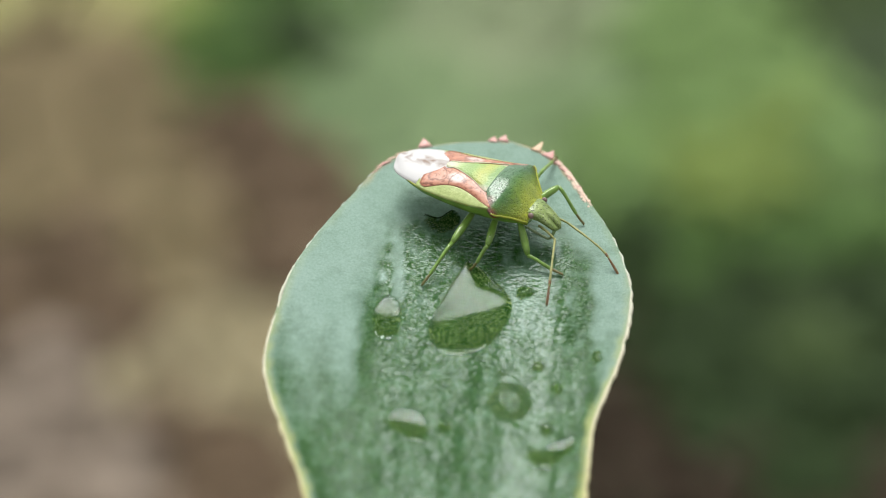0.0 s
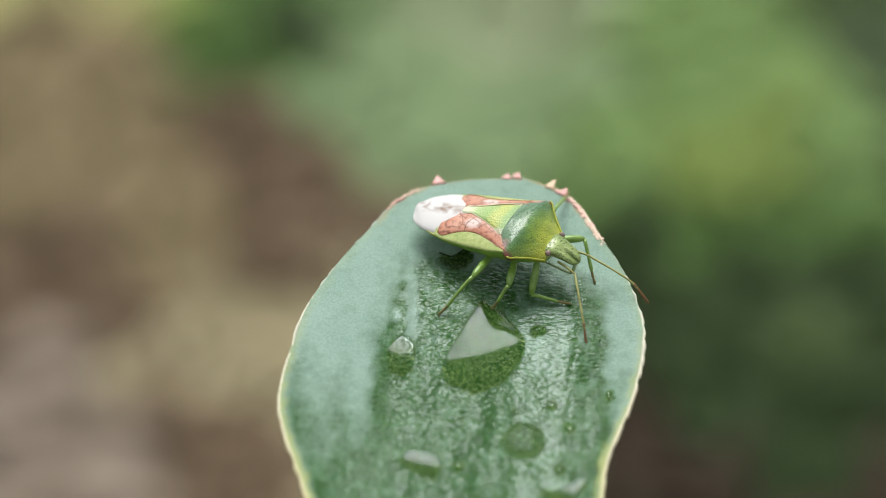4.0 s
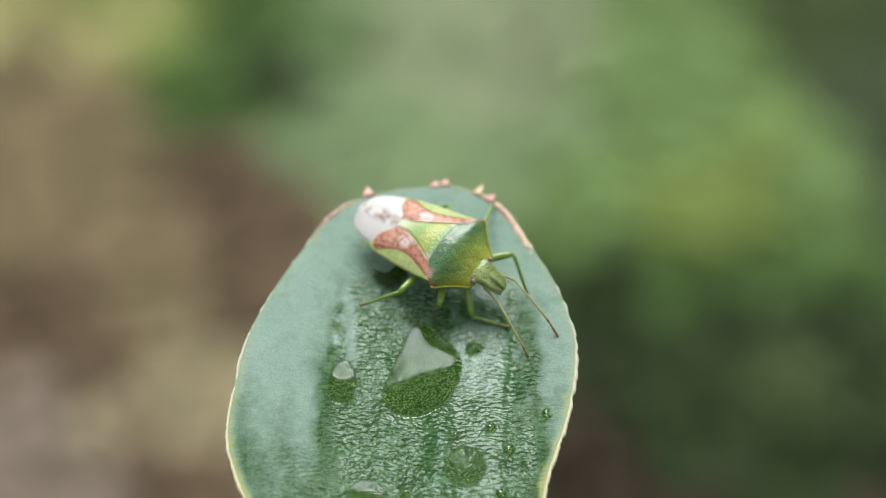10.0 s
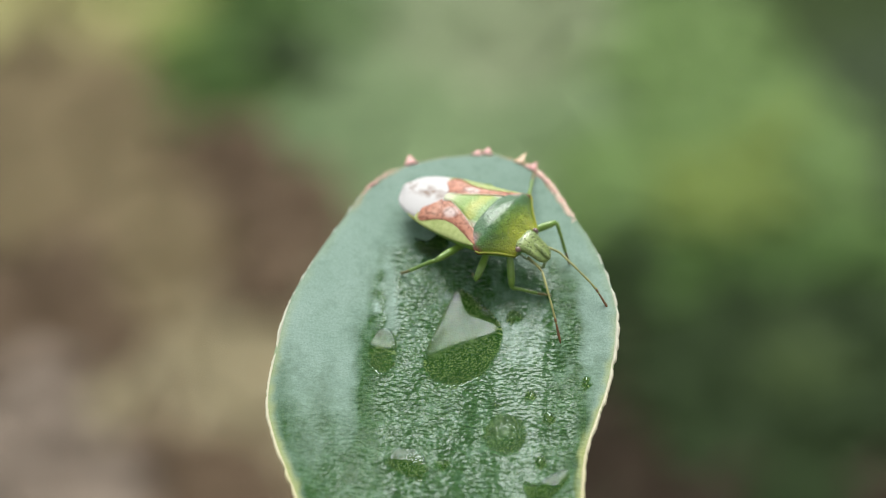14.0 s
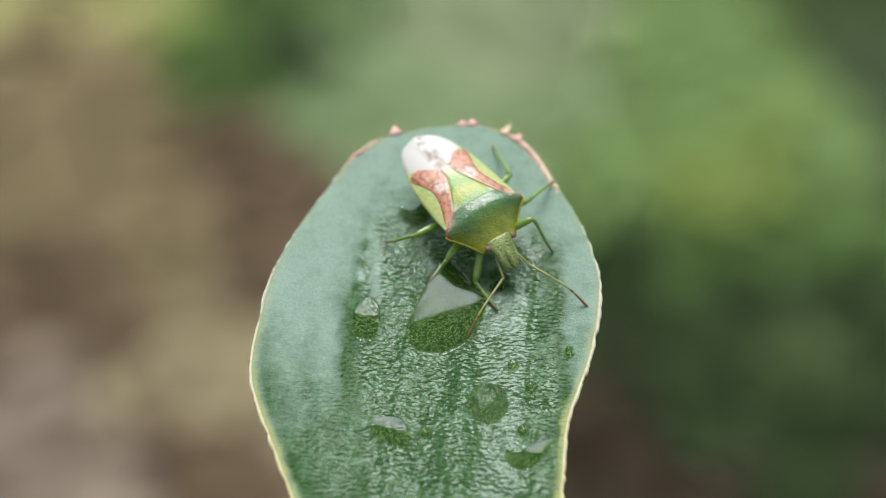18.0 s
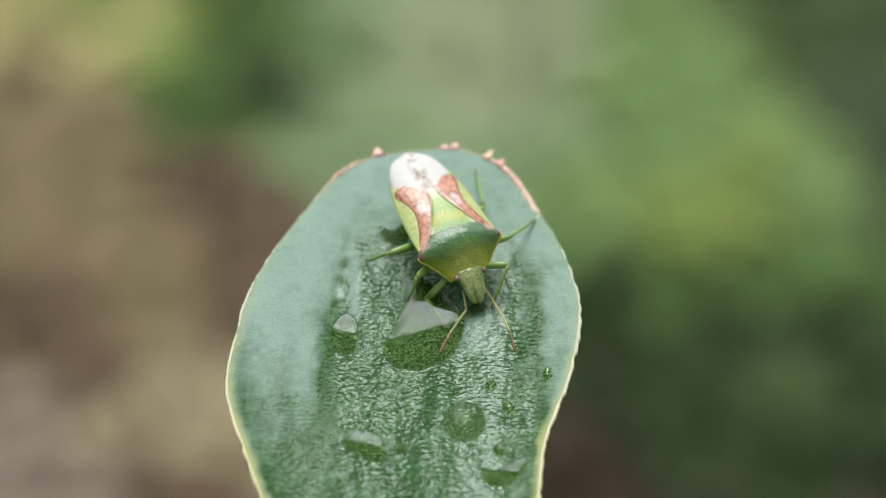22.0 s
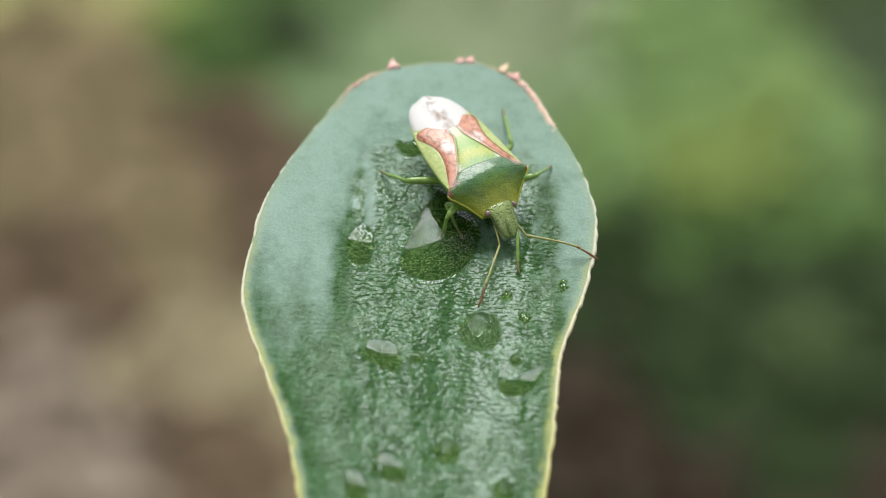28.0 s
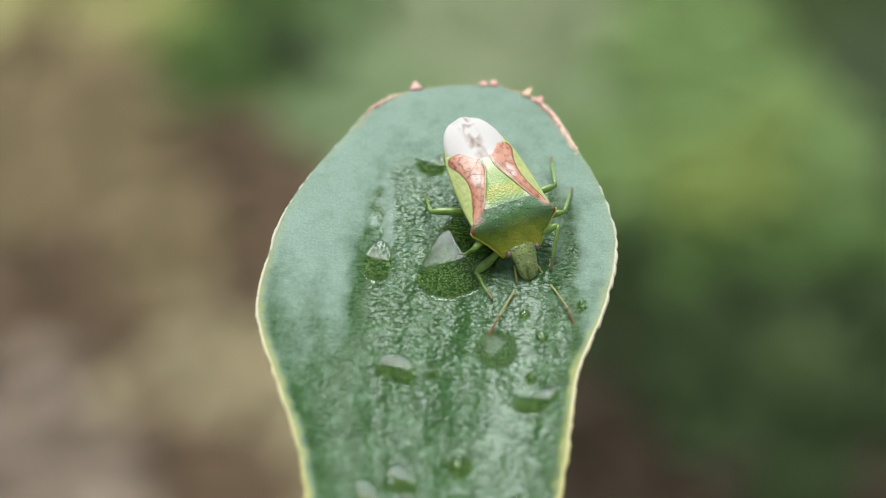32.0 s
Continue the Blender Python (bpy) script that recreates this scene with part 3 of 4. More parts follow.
def build_leaf():
    root = tagged(new("succulent_leaf"), "blue-green succulent leaf, wet and wrinkled, with cream margin", "leaf")
    rows = np.concatenate([np.linspace(-70, -24, 18), np.linspace(-23.5, 12.4, 150), 12.4 + 1.79 * (1 - (1 - np.linspace(0.04, 1, 28)) ** 2)])
    cols = np.linspace(-1, 1, 97)
    bm = bmesh.new()
    tops, values = [], []
    for y in rows:
        a, b = left_edge(y), right_edge(y)
        ring = []
        for u in cols:
            u = math.copysign(abs(u) ** 0.9, u)
            x = (a + b) / 2 + u * (b - a) / 2
            ring.append(bm.verts.new(Vector(on_leaf(x, y)) * MM))
            near = min(x - a, b - x, (14.2 - y) * 1.2)
            n1, n2 = noise.noise((x * 0.5, y * 0.35, 5.0)), noise.noise((x * 1.6, y * 1.1, 1.0))
            l, r = left_crease(y), right_crease(y)
            open_y = smoothstep(-1, 5, y)
            inside = smoothstep(l - 0.6 - 1.0 * open_y + n2 * 0.7, l + 0.35, x) * smoothstep(r + 0.3 + n2 * 0.2 + 0.8 * open_y, r - 0.15, x) * smoothstep(10 + 3 * n1, 3.5 + 3 * n1, y)
            low = smoothstep(1, -13, y + 2.5 * n1)
            wet = np.clip(inside * (0.95 + 0.2 * n2) + 0.6 * low * smoothstep(0.3, 2.5, near), 0, 1)
            bare = inside * (0.94 + 0.3 * n2) + low * 1.0 * smoothstep(0.0, 0.9, near) + 0.4 * math.exp(-((x - l + 0.2) / 0.7) ** 2) * smoothstep(5, 0, y) * (0.6 + 0.9 * n2)
            band = math.exp(-((x - r - 1.0 + 0.5 * n1) / 0.95) ** 2) * smoothstep(7, 2, y)
            bare += 0.5 * math.exp(-((x + 1.0) / 0.8) ** 2) * smoothstep(2, -8, y) + (1.1 + 0.8 * n2) * band
            wet = min(1.0, wet + band * (0.55 + 0.5 * n2))
            bare += (0.85 + 0.5 * n2) * math.exp(-((x - l + 0.75 - 0.5 * n1) / 0.9) ** 2) * smoothstep(5, -3, y)
            bare += (0.35 + 1.6 * n2) * math.exp(-((x + 7.1 + 0.6 * n1) / 0.45) ** 2) * smoothstep(0.0, 1.5, y) * smoothstep(6, 4.2, y)
            strip = smoothstep(0.5, 0.3, abs(x + 6.2 + 0.06 * y - 0.1 * n2)) * smoothstep(-0.8, 0, y) * smoothstep(5.4, 4.2, y)
            smooth_film = smoothstep(-0.3, 0.6, x + 0.3 * n1) * smoothstep(r + 0.2, r - 0.3, x)
            ruffle = inside * (1 - 0.5 * smooth_film) * (0.85 + 0.15 * smoothstep(1, -7, y + 3 * n1)) + 0.7 * np.clip(bare, 0, 1) * (1 - inside)
            ruffle = min(1.0, ruffle + 0.2 * band) * (1 - 0.6 * strip)
            pool = under_water(x, y)
            wax = np.clip(1.0 - bare * (1 - 0.7 * strip) + 0.15 * n1 + 0.2 * smooth_film * inside, 0, 1) * (1 - pool)
            wet *= (1 - pool) * (1 - 0.1 * smooth_film) * (1 - 0.55 * strip)
            edge = smoothstep(0.65, 0.05, near + 0.3 * n2) * (0.15 + 0.7 * smoothstep(5, -10, y))
            flush = smoothstep(0.55, 0.05, near + 0.3 * n2) * smoothstep(8.5, 10.5, y) * (0.7 if x > 1.2 else 0.25)
            values.append((wet, wax, edge, flush, pool, ruffle * (1 - pool)))
        tops.append(ring)
    lows = []
    for y, ring in zip(rows, tops):
        low = []
        for u, v in zip(cols, ring):
            t = 0.25 + 2.6 * (1 - abs(u) ** 2.2) * min(1, (14.3 - y) / 6)
            low.append(bm.verts.new(v.co - Vector((0, 0, t * MM))))
            values.append((0, 0.8, 0, 0, 0, 0))
        lows.append(low)
    for r, s in zip(tops, tops[1:]):
        for k in range(len(cols) - 1):
            bm.faces.new((r[k], r[k + 1], s[k + 1], s[k]))
    for r, s in zip(lows, lows[1:]):
        for k in range(len(cols) - 1):
            bm.faces.new((r[k], s[k], s[k + 1], r[k + 1]))
    for k in (0, -1):
        for r, s, r2, s2 in zip(tops, tops[1:], lows, lows[1:]):
            bm.faces.new((r[k], s[k], s2[k], r2[k]))
    for r, r2 in ((tops[0], lows[0]), (tops[-1], lows[-1])):
        for k in range(len(cols) - 1):
            bm.faces.new((r[k], r2[k], r2[k + 1], r[k + 1]))
    blade = part("leaf_blade", bm, LEAF_SKIN, root)
    for i, key in enumerate(("wet", "wax", "edge", "flush", "pool", "ruffle")):
        a = blade.data.attributes.new(key, "FLOAT", "POINT")
        a.data.foreach_set("value", [float(v[i]) for v in values])
    # the cream margin, a knobbly bead all round
    line = [(x + 0.16, y) for y, x in LEFT_LINE if y > -60] + [(x - 0.06, y) for y, x in RIGHT_LINE[::-1] if y > -60]
    fine = catmull(line, 5)
    pts, radii = [], []
    for x, y in fine:
        p = Vector(on_leaf(x, y))
        p.z -= 0.05 + 0.05 * smoothstep(4, 9, y)
        k, k2 = noise.noise((x * 1.1, y * 1.1, 4.0)), noise.noise((x * 3.1, y * 3.1, 8.0))
        side = -1 if x < -0.3 else 1
        pts.append((p + Vector((side * (0.1 * k + 0.03 * k2), 0, 0.04 * k))) * MM)
        radii.append(max(0.03, 0.045 + (0.08 if side > 0 else 0.055) * smoothstep(9 if side > 0 else 6, -4, y) + 0.05 * k + 0.035 * k2) * MM)
    bm = bmesh.new()
    tube(bm, pts, radii, 8)
    part("leaf_margin", bm, MARGIN, root, "knobbly cream-coloured margin")
    # small teeth round the tip
    teeth = [(-5.15, 13.5, 0.75, 0.6, 0), (-0.75, 14.25, 0.5, 0.36, 0), (-0.1, 14.3, 0.6, 0.45, 0), (2.05, 13.45, 0.55, 0.7, 1), (2.85, 12.9, 0.7, 0.5, 0), (3.4, 12.3, 0.55, 0.28, 0), (3.9, 11.7, 0.6, 0.22, 0),
             (4.4, 10.9, 0.6, 0.16, 0), (4.9, 10.1, 0.55, 0.12, 0), (-7.6, 11.8, 0.6, 0.18, 0)]
    for x, y, w, h, pale_tooth in teeth:
        bm = bmesh.new()
        p = Vector(on_leaf(x, y))
        way = Vector((x + 2.4, y - 4.0, 0)).normalized()
        steps = [0, 0.2, 0.4, 0.6, 0.8, 1.0]
        tube(bm, [(p + way * (h * q * 1.45 - 0.2) + Vector((0.12 * w * q * q, 0, 0.03))) * MM for q in steps], [w * k * 0.5 * MM for k in (1.4, 1.15, 0.85, 0.55, 0.27, 0.06)], 10)
        for v in bm.verts:
            v.co.z = p.z * MM + (v.co.z - p.z * MM) * 0.25
            v.co += Vector([0.05 * MM * noise.noise(v.co / MM * 3.5 + Vector((k, 0, 0))) for k in (0, 9, 18)])
        part("tooth", bm, TOOTH_PALE if pale_tooth else TOOTH, root)
    # rough reddened lumps along the tip's margin
    rng = random.Random(21)
    for low_y, high_y, side_line, size in ((8.2, 13.4, RIGHT_LINE, 0.085), (10.6, 13.0, LEFT_LINE, 0.06)):
        bm = bmesh.new()
        ridge = catmull([(x, y) for y, x in side_line if low_y <= y <= high_y], 10)
        fades = [min(1.0, (y - low_y) / 1.5 + 0.1, (high_y - y) / 1.2 + 0.1) for _, y in ridge]
        tube(bm, [(Vector(on_leaf(x * 0.985, y)) + Vector((0.05 * noise.noise((y * 3, x, 2.0)), 0, 0.06))) * MM for x, y in ridge],
             [f * size * (0.9 + 0.9 * noise.noise((x * 2.3, y * 2.3, 6.0)) + 0.6 * noise.noise((x * 6, y * 6, 1.0))) * MM for (x, y), f in zip(ridge, fades)], 10)
        for x, y in catmull([(x, y) for y, x in side_line if low_y <= y <= high_y], 8):
            edge_fade = min(1.0, (y - low_y) / 1.2 + 0.3, (high_y - y) / 0.8 + 0.3)
            p = Vector(on_leaf(x * 0.985, y)) + Vector((rng.uniform(-0.22, 0.06), rng.uniform(-0.15, 0.1), rng.uniform(-0.02, 0.1)))
            r = size * edge_fade * rng.choice((0.4, 0.55, 0.7, 0.9, 1.3))
            if rng.random() < 0.2:
                continue
            made = bmesh.ops.create_icosphere(bm, subdivisions=2, radius=r)["verts"]
            for v in made:
                q = v.co * (1 + 0.7 * noise.noise((v.co + p) * 6))
                v.co = (p + Vector((q.x, q.y * 1.3, q.z * 0.7))) * MM
        for v in bm.verts:
            z0 = (leaf_height(v.co.x / MM, v.co.y / MM) + 0.03) * MM
            v.co.z = z0 + (v.co.z - z0) * 0.4
        part("margin_crust", bm, CRUST, root, "rough salmon-pink lumps on the leaf margin")
    bm = bmesh.new()
    tube(bm, [Vector(p) * MM for p in ((-2.4, -66, -1.5), (-2.4, -76, -3), (-2.4, -92, -14), (-2.4, -100, -60), (-2.4, -60, -250), (-2.4, -20, -330))], [4.5 * MM, 5.5 * MM, 7 * MM, 8 * MM, 9 * MM, 10 * MM], 14)
    part("stem", bm, STEM, root, "thick grey-green stem")
    return root


# ---- water on the leaf ----
def sag(x, y):
    """How far the large drop's skin falls away towards its upper side, its lower rim and along a groove."""
    upper = max(0.0, min((x + 1.5) * 0.48 + (y - 0.3) * 0.88, (x + 1.5) * 0.95 + (y - 0.3) * 0.3))
    lower = max(0.0, -(y + 2.65 - (x + 3.5) * 0.38))
    groove = 0.09 * math.exp(-((x + 3.3) * 0.75 - (y + 1.8) * 0.5) ** 2 / 0.012) * smoothstep(-3.0, -2.4, y) * smoothstep(-0.6, -1.3, y)
    return 0.4 * upper + 0.23 * lower + 0.07 * max(0.0, x + 0.2) + groove


def build_drop(name, label, outline, height, soft=0.55):
    """A bead of water with an uneven outline (x, y in millimetres on the leaf), domed over its base."""
    pts = np.array(outline, float)
    centre = pts.mean(0)
    closed = catmull(np.vstack([pts, pts[:1]]), 8)[:-1]
    bm = bmesh.new()
    rings = []
    cx, cy, cz = on_leaf(*centre)
    low_y, high_y = closed[:, 1].min(), closed[:, 1].max()
    flat, large = "bead" not in label, height > 0.6
    level = float(np.mean([leaf_height(x, y) for x, y in closed]))
    for q in (1.0, 0.99, 0.977, 0.955, 0.93, 0.89, 0.84, 0.78, 0.71, 0.63, 0.54, 0.44, 0.33, 0.21, 0.1):
        ring = []
        for x, y in closed:
            px, py = centre[0] + (x - centre[0]) * q, centre[1] + (y - centre[1]) * q
            ex, ey, ez = on_leaf(px, py)
            v = (py - low_y) / (high_y - low_y)
            bulge = 1 - (0.0 if flat else 0.1) * smoothstep(0.42, 1.0, v)
            power = 2.2 + 22.0 * smoothstep(0.1, 0.4 if large else 0.6, v) if flat else 2.0
            base = ez if q > 0.98 else (leaf_height(px - 0.7, py) + ez + leaf_height(px + 0.7, py)) / 3 if large or not flat else level
            z = base + height * bulge * (1 - q ** power) ** (soft * 0.75 if flat else soft)
            if flat:
                z -= sag(px, py) if large else 0.24 * max(0.0, low_y + 0.52 * (high_y - low_y) - py - 0.25 * (px - centre[0]))
            z = max(z, ez + 0.02 * (1 - q)) - (0.05 if q == 1.0 else -0.01)
            ring.append(bm.verts.new(Vector((ex - cx, ey - cy, z - cz)) * MM))
        rings.append(ring)
    k = len(closed)
    for r, s in zip(rings, rings[1:]):
        for i in range(k):
            bm.faces.new((r[i], r[(i + 1) % k], s[(i + 1) % k], s[i]))
    bm.faces.new(rings[-1])
    bm.faces.new(rings[0][::-1])
    ob = tagged(new(name, mesh_of(name, bm, WATER if flat else RIPPLED_WATER)), label, "water drop", "water drops on the leaf")
    ob.visible_shadow = False
    RIDERS.append((ob, Matrix.Translation((cx * MM, cy * MM, cz * MM))))
    return ob


RIDERS = []


def build_water():
    for label, outline, height, soft in DROPS:
        build_drop("water_drop", label, outline, height, soft)


LEAF = build_leaf()
build_water()


# ---- the shield bug: x points to its head, y to its left ----
HALF_WIDTH = [(-5.75, 0.35), (-5.45, 0.95), (-4.85, 1.5), (-4.0, 1.95), (-2.8, 2.28), (-1.2, 2.48), (0.2, 2.56), (1.2, 2.6), (2.1, 2.6), (2.9, 2.0), (3.8, 1.2)]
RIDGE = [(-6.1, 2.35), (-4.8, 2.6), (-3.2, 2.9), (-1.8, 3.3), (-0.2, 3.6), (1.0, 3.72), (1.8, 3.8), (2.3, 3.68), (2.6, 3.47), (3.0, 3.08), (3.8, 2.42)]
RIM = [(-6.1, 2.2), (-4.8, 2.35), (-3.0, 2.45), (-1.0, 2.7), (0.6, 2.95), (1.6, 3.2), (2.1, 3.3), (2.7, 2.75), (3.8, 2.05)]
KEEL = [(-6.1, 1.85), (-4.8, 1.7), (-2.5, 1.5), (0.0, 1.5), (2.0, 1.65), (3.8, 1.75)]


def curve_at(table, x):
    xs, vs = zip(*table)
    return float(np.interp(x, xs, vs))


def smooth_at(table, x):
    return (curve_at(table, x - 0.22) + 2 * curve_at(table, x) + curve_at(table, x + 0.22)) / 4


def back_height(x, y):
    """The height of the bug's back."""
    q = min(1.15, abs(y) / max(0.3, smooth_at(HALF_WIDTH, x)))
    return smooth_at(RIDGE, x) + (smooth_at(RIM, x) - smooth_at(RIDGE, x)) * q ** 2.1


def plate(sides, lift, thick, nu=22, nv=14, arch=0.0):
    """A shell plate over the back. sides(u) gives x and the two y of its edges, u from 0 to 1."""
    bm = bmesh.new()
    top, low = [], []
    for i in range(nu + 1):
        (xa, ya), (xb, yb) = sides(i / nu)
        rt, rl = [], []
        for k in range(nv + 1):
            v = k / nv
            x, y = xa + (xb - xa) * v, ya + (yb - ya) * v
            z = back_height(x, y) + lift + arch * 4 * v * (1 - v)
            roll = 1 - min(1, min(v, 1 - v) * nv * 0.7)
            rt.append(bm.verts.new(Vector((x, y, z - 0.45 * thick * roll)) * MM))
            rl.append(bm.verts.new(Vector((x, y, z - thick)) * MM))
        top.append(rt)
        low.append(rl)
    for g in (top, low):
        for r, s in zip(g, g[1:]):
            for k in range(nv):
                bm.faces.new((r[k], r[k + 1], s[k + 1], s[k]))
    for k in (0, -1):
        for a, b, c, d in zip(top, top[1:], low, low[1:]):
            bm.faces.new((a[k], b[k], d[k], c[k]))
    for a, c in ((top[0], low[0]), (top[-1], low[-1])):
        for k in range(nv):
            bm.faces.new((a[k], a[k + 1], c[k + 1], c[k]))
    return bm


def scutellum_half(x):
    return float(np.interp(x, [-2.5, -2.45, -2.3, -2.1, -1.8, -1.4, -0.6, 0.2, 0.8, 1.0], [0.12, 0.26, 0.34, 0.33, 0.32, 0.45, 0.8, 1.2, 1.54, 1.6]))


def wing_stripe(x):
    """The line between the orange leather and the green outer strip."""
    return float(np.interp(x, [-3.6, -3.45, -3.38, -3.2, -2.9, -2.6, -2.2, -1.7, -1.2, -0.6, 0.0, 0.6, 1.2, 1.8], [1.3, 1.6, 1.9, 2.1, 2.16, 2.06, 1.9, 1.76, 1.7, 1.76, 1.92, 2.14, 2.4, 2.64]))


def build_body(root):
    bm = bmesh.new()
    rings = []
    for x in np.linspace(-5.7, 3.75, 42):
        w, zr, zk = smooth_at(HALF_WIDTH, x), smooth_at(RIM, x), smooth_at(KEEL, x)
        ring = []
        for k in range(28):
            a = k * math.tau / 28
            y = w * 0.99 * math.copysign(abs(math.cos(a)) ** 0.75, math.cos(a))
            if math.sin(a) >= 0:
                z = back_height(x, y) - 0.04
            else:
                z = zr - (zr - zk) * abs(math.sin(a)) ** 0.8
            ring.append(bm.verts.new(Vector((x, y, z)) * MM))
        rings.append(ring)
    for r, s in zip(rings, rings[1:]):
        for k in range(28):
            bm.faces.new((r[k], r[(k + 1) % 28], s[(k + 1) % 28], s[k]))
    bm.faces.new(rings[0][::-1])
    bm.faces.new(rings[-1])
    part("abdomen", bm, BELLY, root, "green underside")
    for s in (1, -1):
        # green outer strip of the wing cover
        def outer(u, s=s):
            x = 1.75 - 5.3 * u
            w = smooth_at(HALF_WIDTH, x)
            inner = wing_stripe(x) - 0.03
            return (x, s * min(inner, w * 0.97)), (x, s * w * 1.02)
        part("wing_margin", plate(outer, 0.05, 0.12, 26, 18), LIME, root, "lime green wing margin")

        # orange leather of the wing cover
        def leather(u, s=s):
            x = 1.8 - 5.2 * u
            inner = max(scutellum_half(x) - 0.06, 0.04) if x > -2.55 else 0.3 + 1.1 * (-2.55 - x)
            o = wing_stripe(x)
            if x > 0.95:
                inner = 1.45 + (x - 0.95) * 1.2
            return (x, s * min(inner, o - 0.04)), (x, s * o)
        part("wing_cover", plate(leather, 0.08, 0.15, 30, 12, 0.02), CORIUM, root, "orange-brown wing cover")

    def film(u):
        x = -2.0 - 3.9 * u
        w = float(np.interp(x, [-5.9, -5.84, -5.68, -5.25, -4.55, -3.6, -2.0], [0.4, 0.7, 1.05, 1.45, 1.8, 2.02, 1.4]))
        return (x, -w), (x, w)
    part("wing_membrane", plate(film, 0.045, 0.1, 26, 18, 0.03), MEMBRANE, root, "milky white wing tip with brown smudges")

    def shield(u):
        x = 1.14 - 3.64 * u
        w = scutellum_half(x)
        return (x, -w), (x, w)
    part("scutellum", plate(shield, 0.125, 0.2, 40, 14, 0.0), SCUTELLUM, root, "lime green triangle with pale corners")

    def collar(u):
        x = 1.0 + 2.82 * u
        w = float(np.interp(x, [1.0, 1.3, 1.75, 2.05, 2.25, 2.5, 3.0, 3.5, 3.82], [1.6, 2.2, 2.72, 2.9, 2.82, 2.45, 1.9, 1.45, 1.22]))
        return (x, -w), (x, w)
    part("pronotum", plate(collar, 0.14, 0.3, 30, 26, 0.0), PRONOTUM, root, "dimpled green and yellow shield plate")

    for s in (1, -1):
        bm = bmesh.new()
        line = [(x, s * (scutellum_half(x) + 0.02)) for x in np.linspace(1.0, -2.38, 24)]
        tube(bm, [Vector((x, y, back_height(x, y) + 0.1)) * MM for x, y in line], [0.03 * MM] * 24, 6)
        part("wing_seam", bm, SEAM_PALE, root, "cream seam beside the triangle")
        bm = bmesh.new()
        line = [(x, s * (wing_stripe(x) - 0.01)) for x in np.linspace(1.2, -3.38, 40)]
        tube(bm, [Vector((x, y, back_height(x, y) + 0.075)) * MM for x, y in line], [(0.018 + 0.014 * noise.noise((x * 6, y, 1.0))) * MM for x, y in line], 6)
        part("wing_seam", bm, SEAM, root, "thin red-brown seam along the orange stripe")
        bm = bmesh.new()
        line = [(x, s * float(np.interp(x, [2.0, 2.25, 2.5, 3.0, 3.5, 3.82], [2.92, 2.84, 2.48, 1.93, 1.48, 1.22]))) for x in np.linspace(2.05, 3.8, 16)]
        tube(bm, [Vector((x, y, back_height(x, y) + 0.06)) * MM for x, y in line], [(0.05 + 0.02 * math.sin(k * 0.2)) * MM for k in range(16)], 8)
        part("shield_rim", bm, RIM_YELLOW, root, "bright yellow-green rim")

    for s in (1, -1):
        bm = bmesh.new()
        xs = np.linspace(-5.3, 2.0, 34)
        tube(bm, [Vector((x, s * smooth_at(HALF_WIDTH, x) * 1.0, smooth_at(RIM, x) - 0.06)) * MM for x in xs], [(0.055 + 0.015 * noise.noise((x * 2, 0, 3.0))) * MM for x in xs], 8)
        part("body_rim", bm, RIM_YELLOW, root, "yellow-green rim of the abdomen")

    # head with its blunt snout
    bm = bmesh.new()
    rings = []
    for x, w, z, h in ((3.4, 0.86, 2.4, 0.52), (3.7, 0.88, 2.46, 0.5), (4.0, 0.84, 2.42, 0.46), (4.3, 0.76, 2.32, 0.42), (4.6, 0.7, 2.18, 0.37), (4.9, 0.66, 2.02, 0.32), (5.15, 0.6, 1.87, 0.26), (5.35, 0.46, 1.74, 0.2), (5.47, 0.26, 1.67, 0.13), (5.5, 0.1, 1.65, 0.06)):
        ring = []
        for k in range(32):
            a = k * math.tau / 32
            up = math.sin(a)
            y = w * math.copysign(abs(math.cos(a)) ** 0.75, math.cos(a))
            lobes = 0.045 * math.cos(y / w * 7.5) * max(0.0, up) * smoothstep(3.7, 4.4, x)
            ring.append(bm.verts.new(Vector((x, y, z + h * math.copysign(abs(up) ** 0.85, up) * (0.62 if up > 0 else 1) + lobes)) * MM))
        rings.append(ring)
    for r, s in zip(rings, rings[1:]):
        for k in range(32):
            bm.faces.new((r[k], r[(k + 1) % 32], s[(k + 1) % 32], s[k]))
    bm.faces.new(rings[0][::-1])
    bm.faces.new(rings[-1])
    head = part("head", bm, HEAD, root, "dimpled grey-green head")
    bm = bmesh.new()
    tube(bm, [Vector((x, 0, z)) * MM for x, z in ((4.2, 2.48), (4.5, 2.38), (4.8, 2.2), (5.1, 2.0), (5.4, 1.77), (5.55, 1.66))], [r * MM for r in (0.08, 0.15, 0.18, 0.18, 0.15, 0.05)], 10)
    part("snout", bm, HEAD, head)
    bm = bmesh.new()
    tube(bm, [Vector(p) * MM for p in ((5.2, 0, 1.55), (5.12, 0, 1.1), (4.98, 0, 0.65), (4.8, 0, 0.52), (4.2, 0, 0.58), (3.5, 0, 0.72), (3.0, 0, 0.82))], [r * MM for r in (0.14, 0.12, 0.1, 0.1, 0.09, 0.075, 0.04)], 8)
    part("beak", bm, BEAK, head, "pale green folded sucking beak")
    for s in (1, -1):
        bm = bmesh.new()
        bmesh.ops.create_icosphere(bm, subdivisions=3, radius=0.2 * MM)
        for v in bm.verts:
            v.co = Vector((v.co.x * 0.95, v.co.y * 0.85, v.co.z)) + Vector((3.86, s * 0.93, 2.5)) * MM
        part("eye", bm, EYE_RED, head, "small red-brown eye")


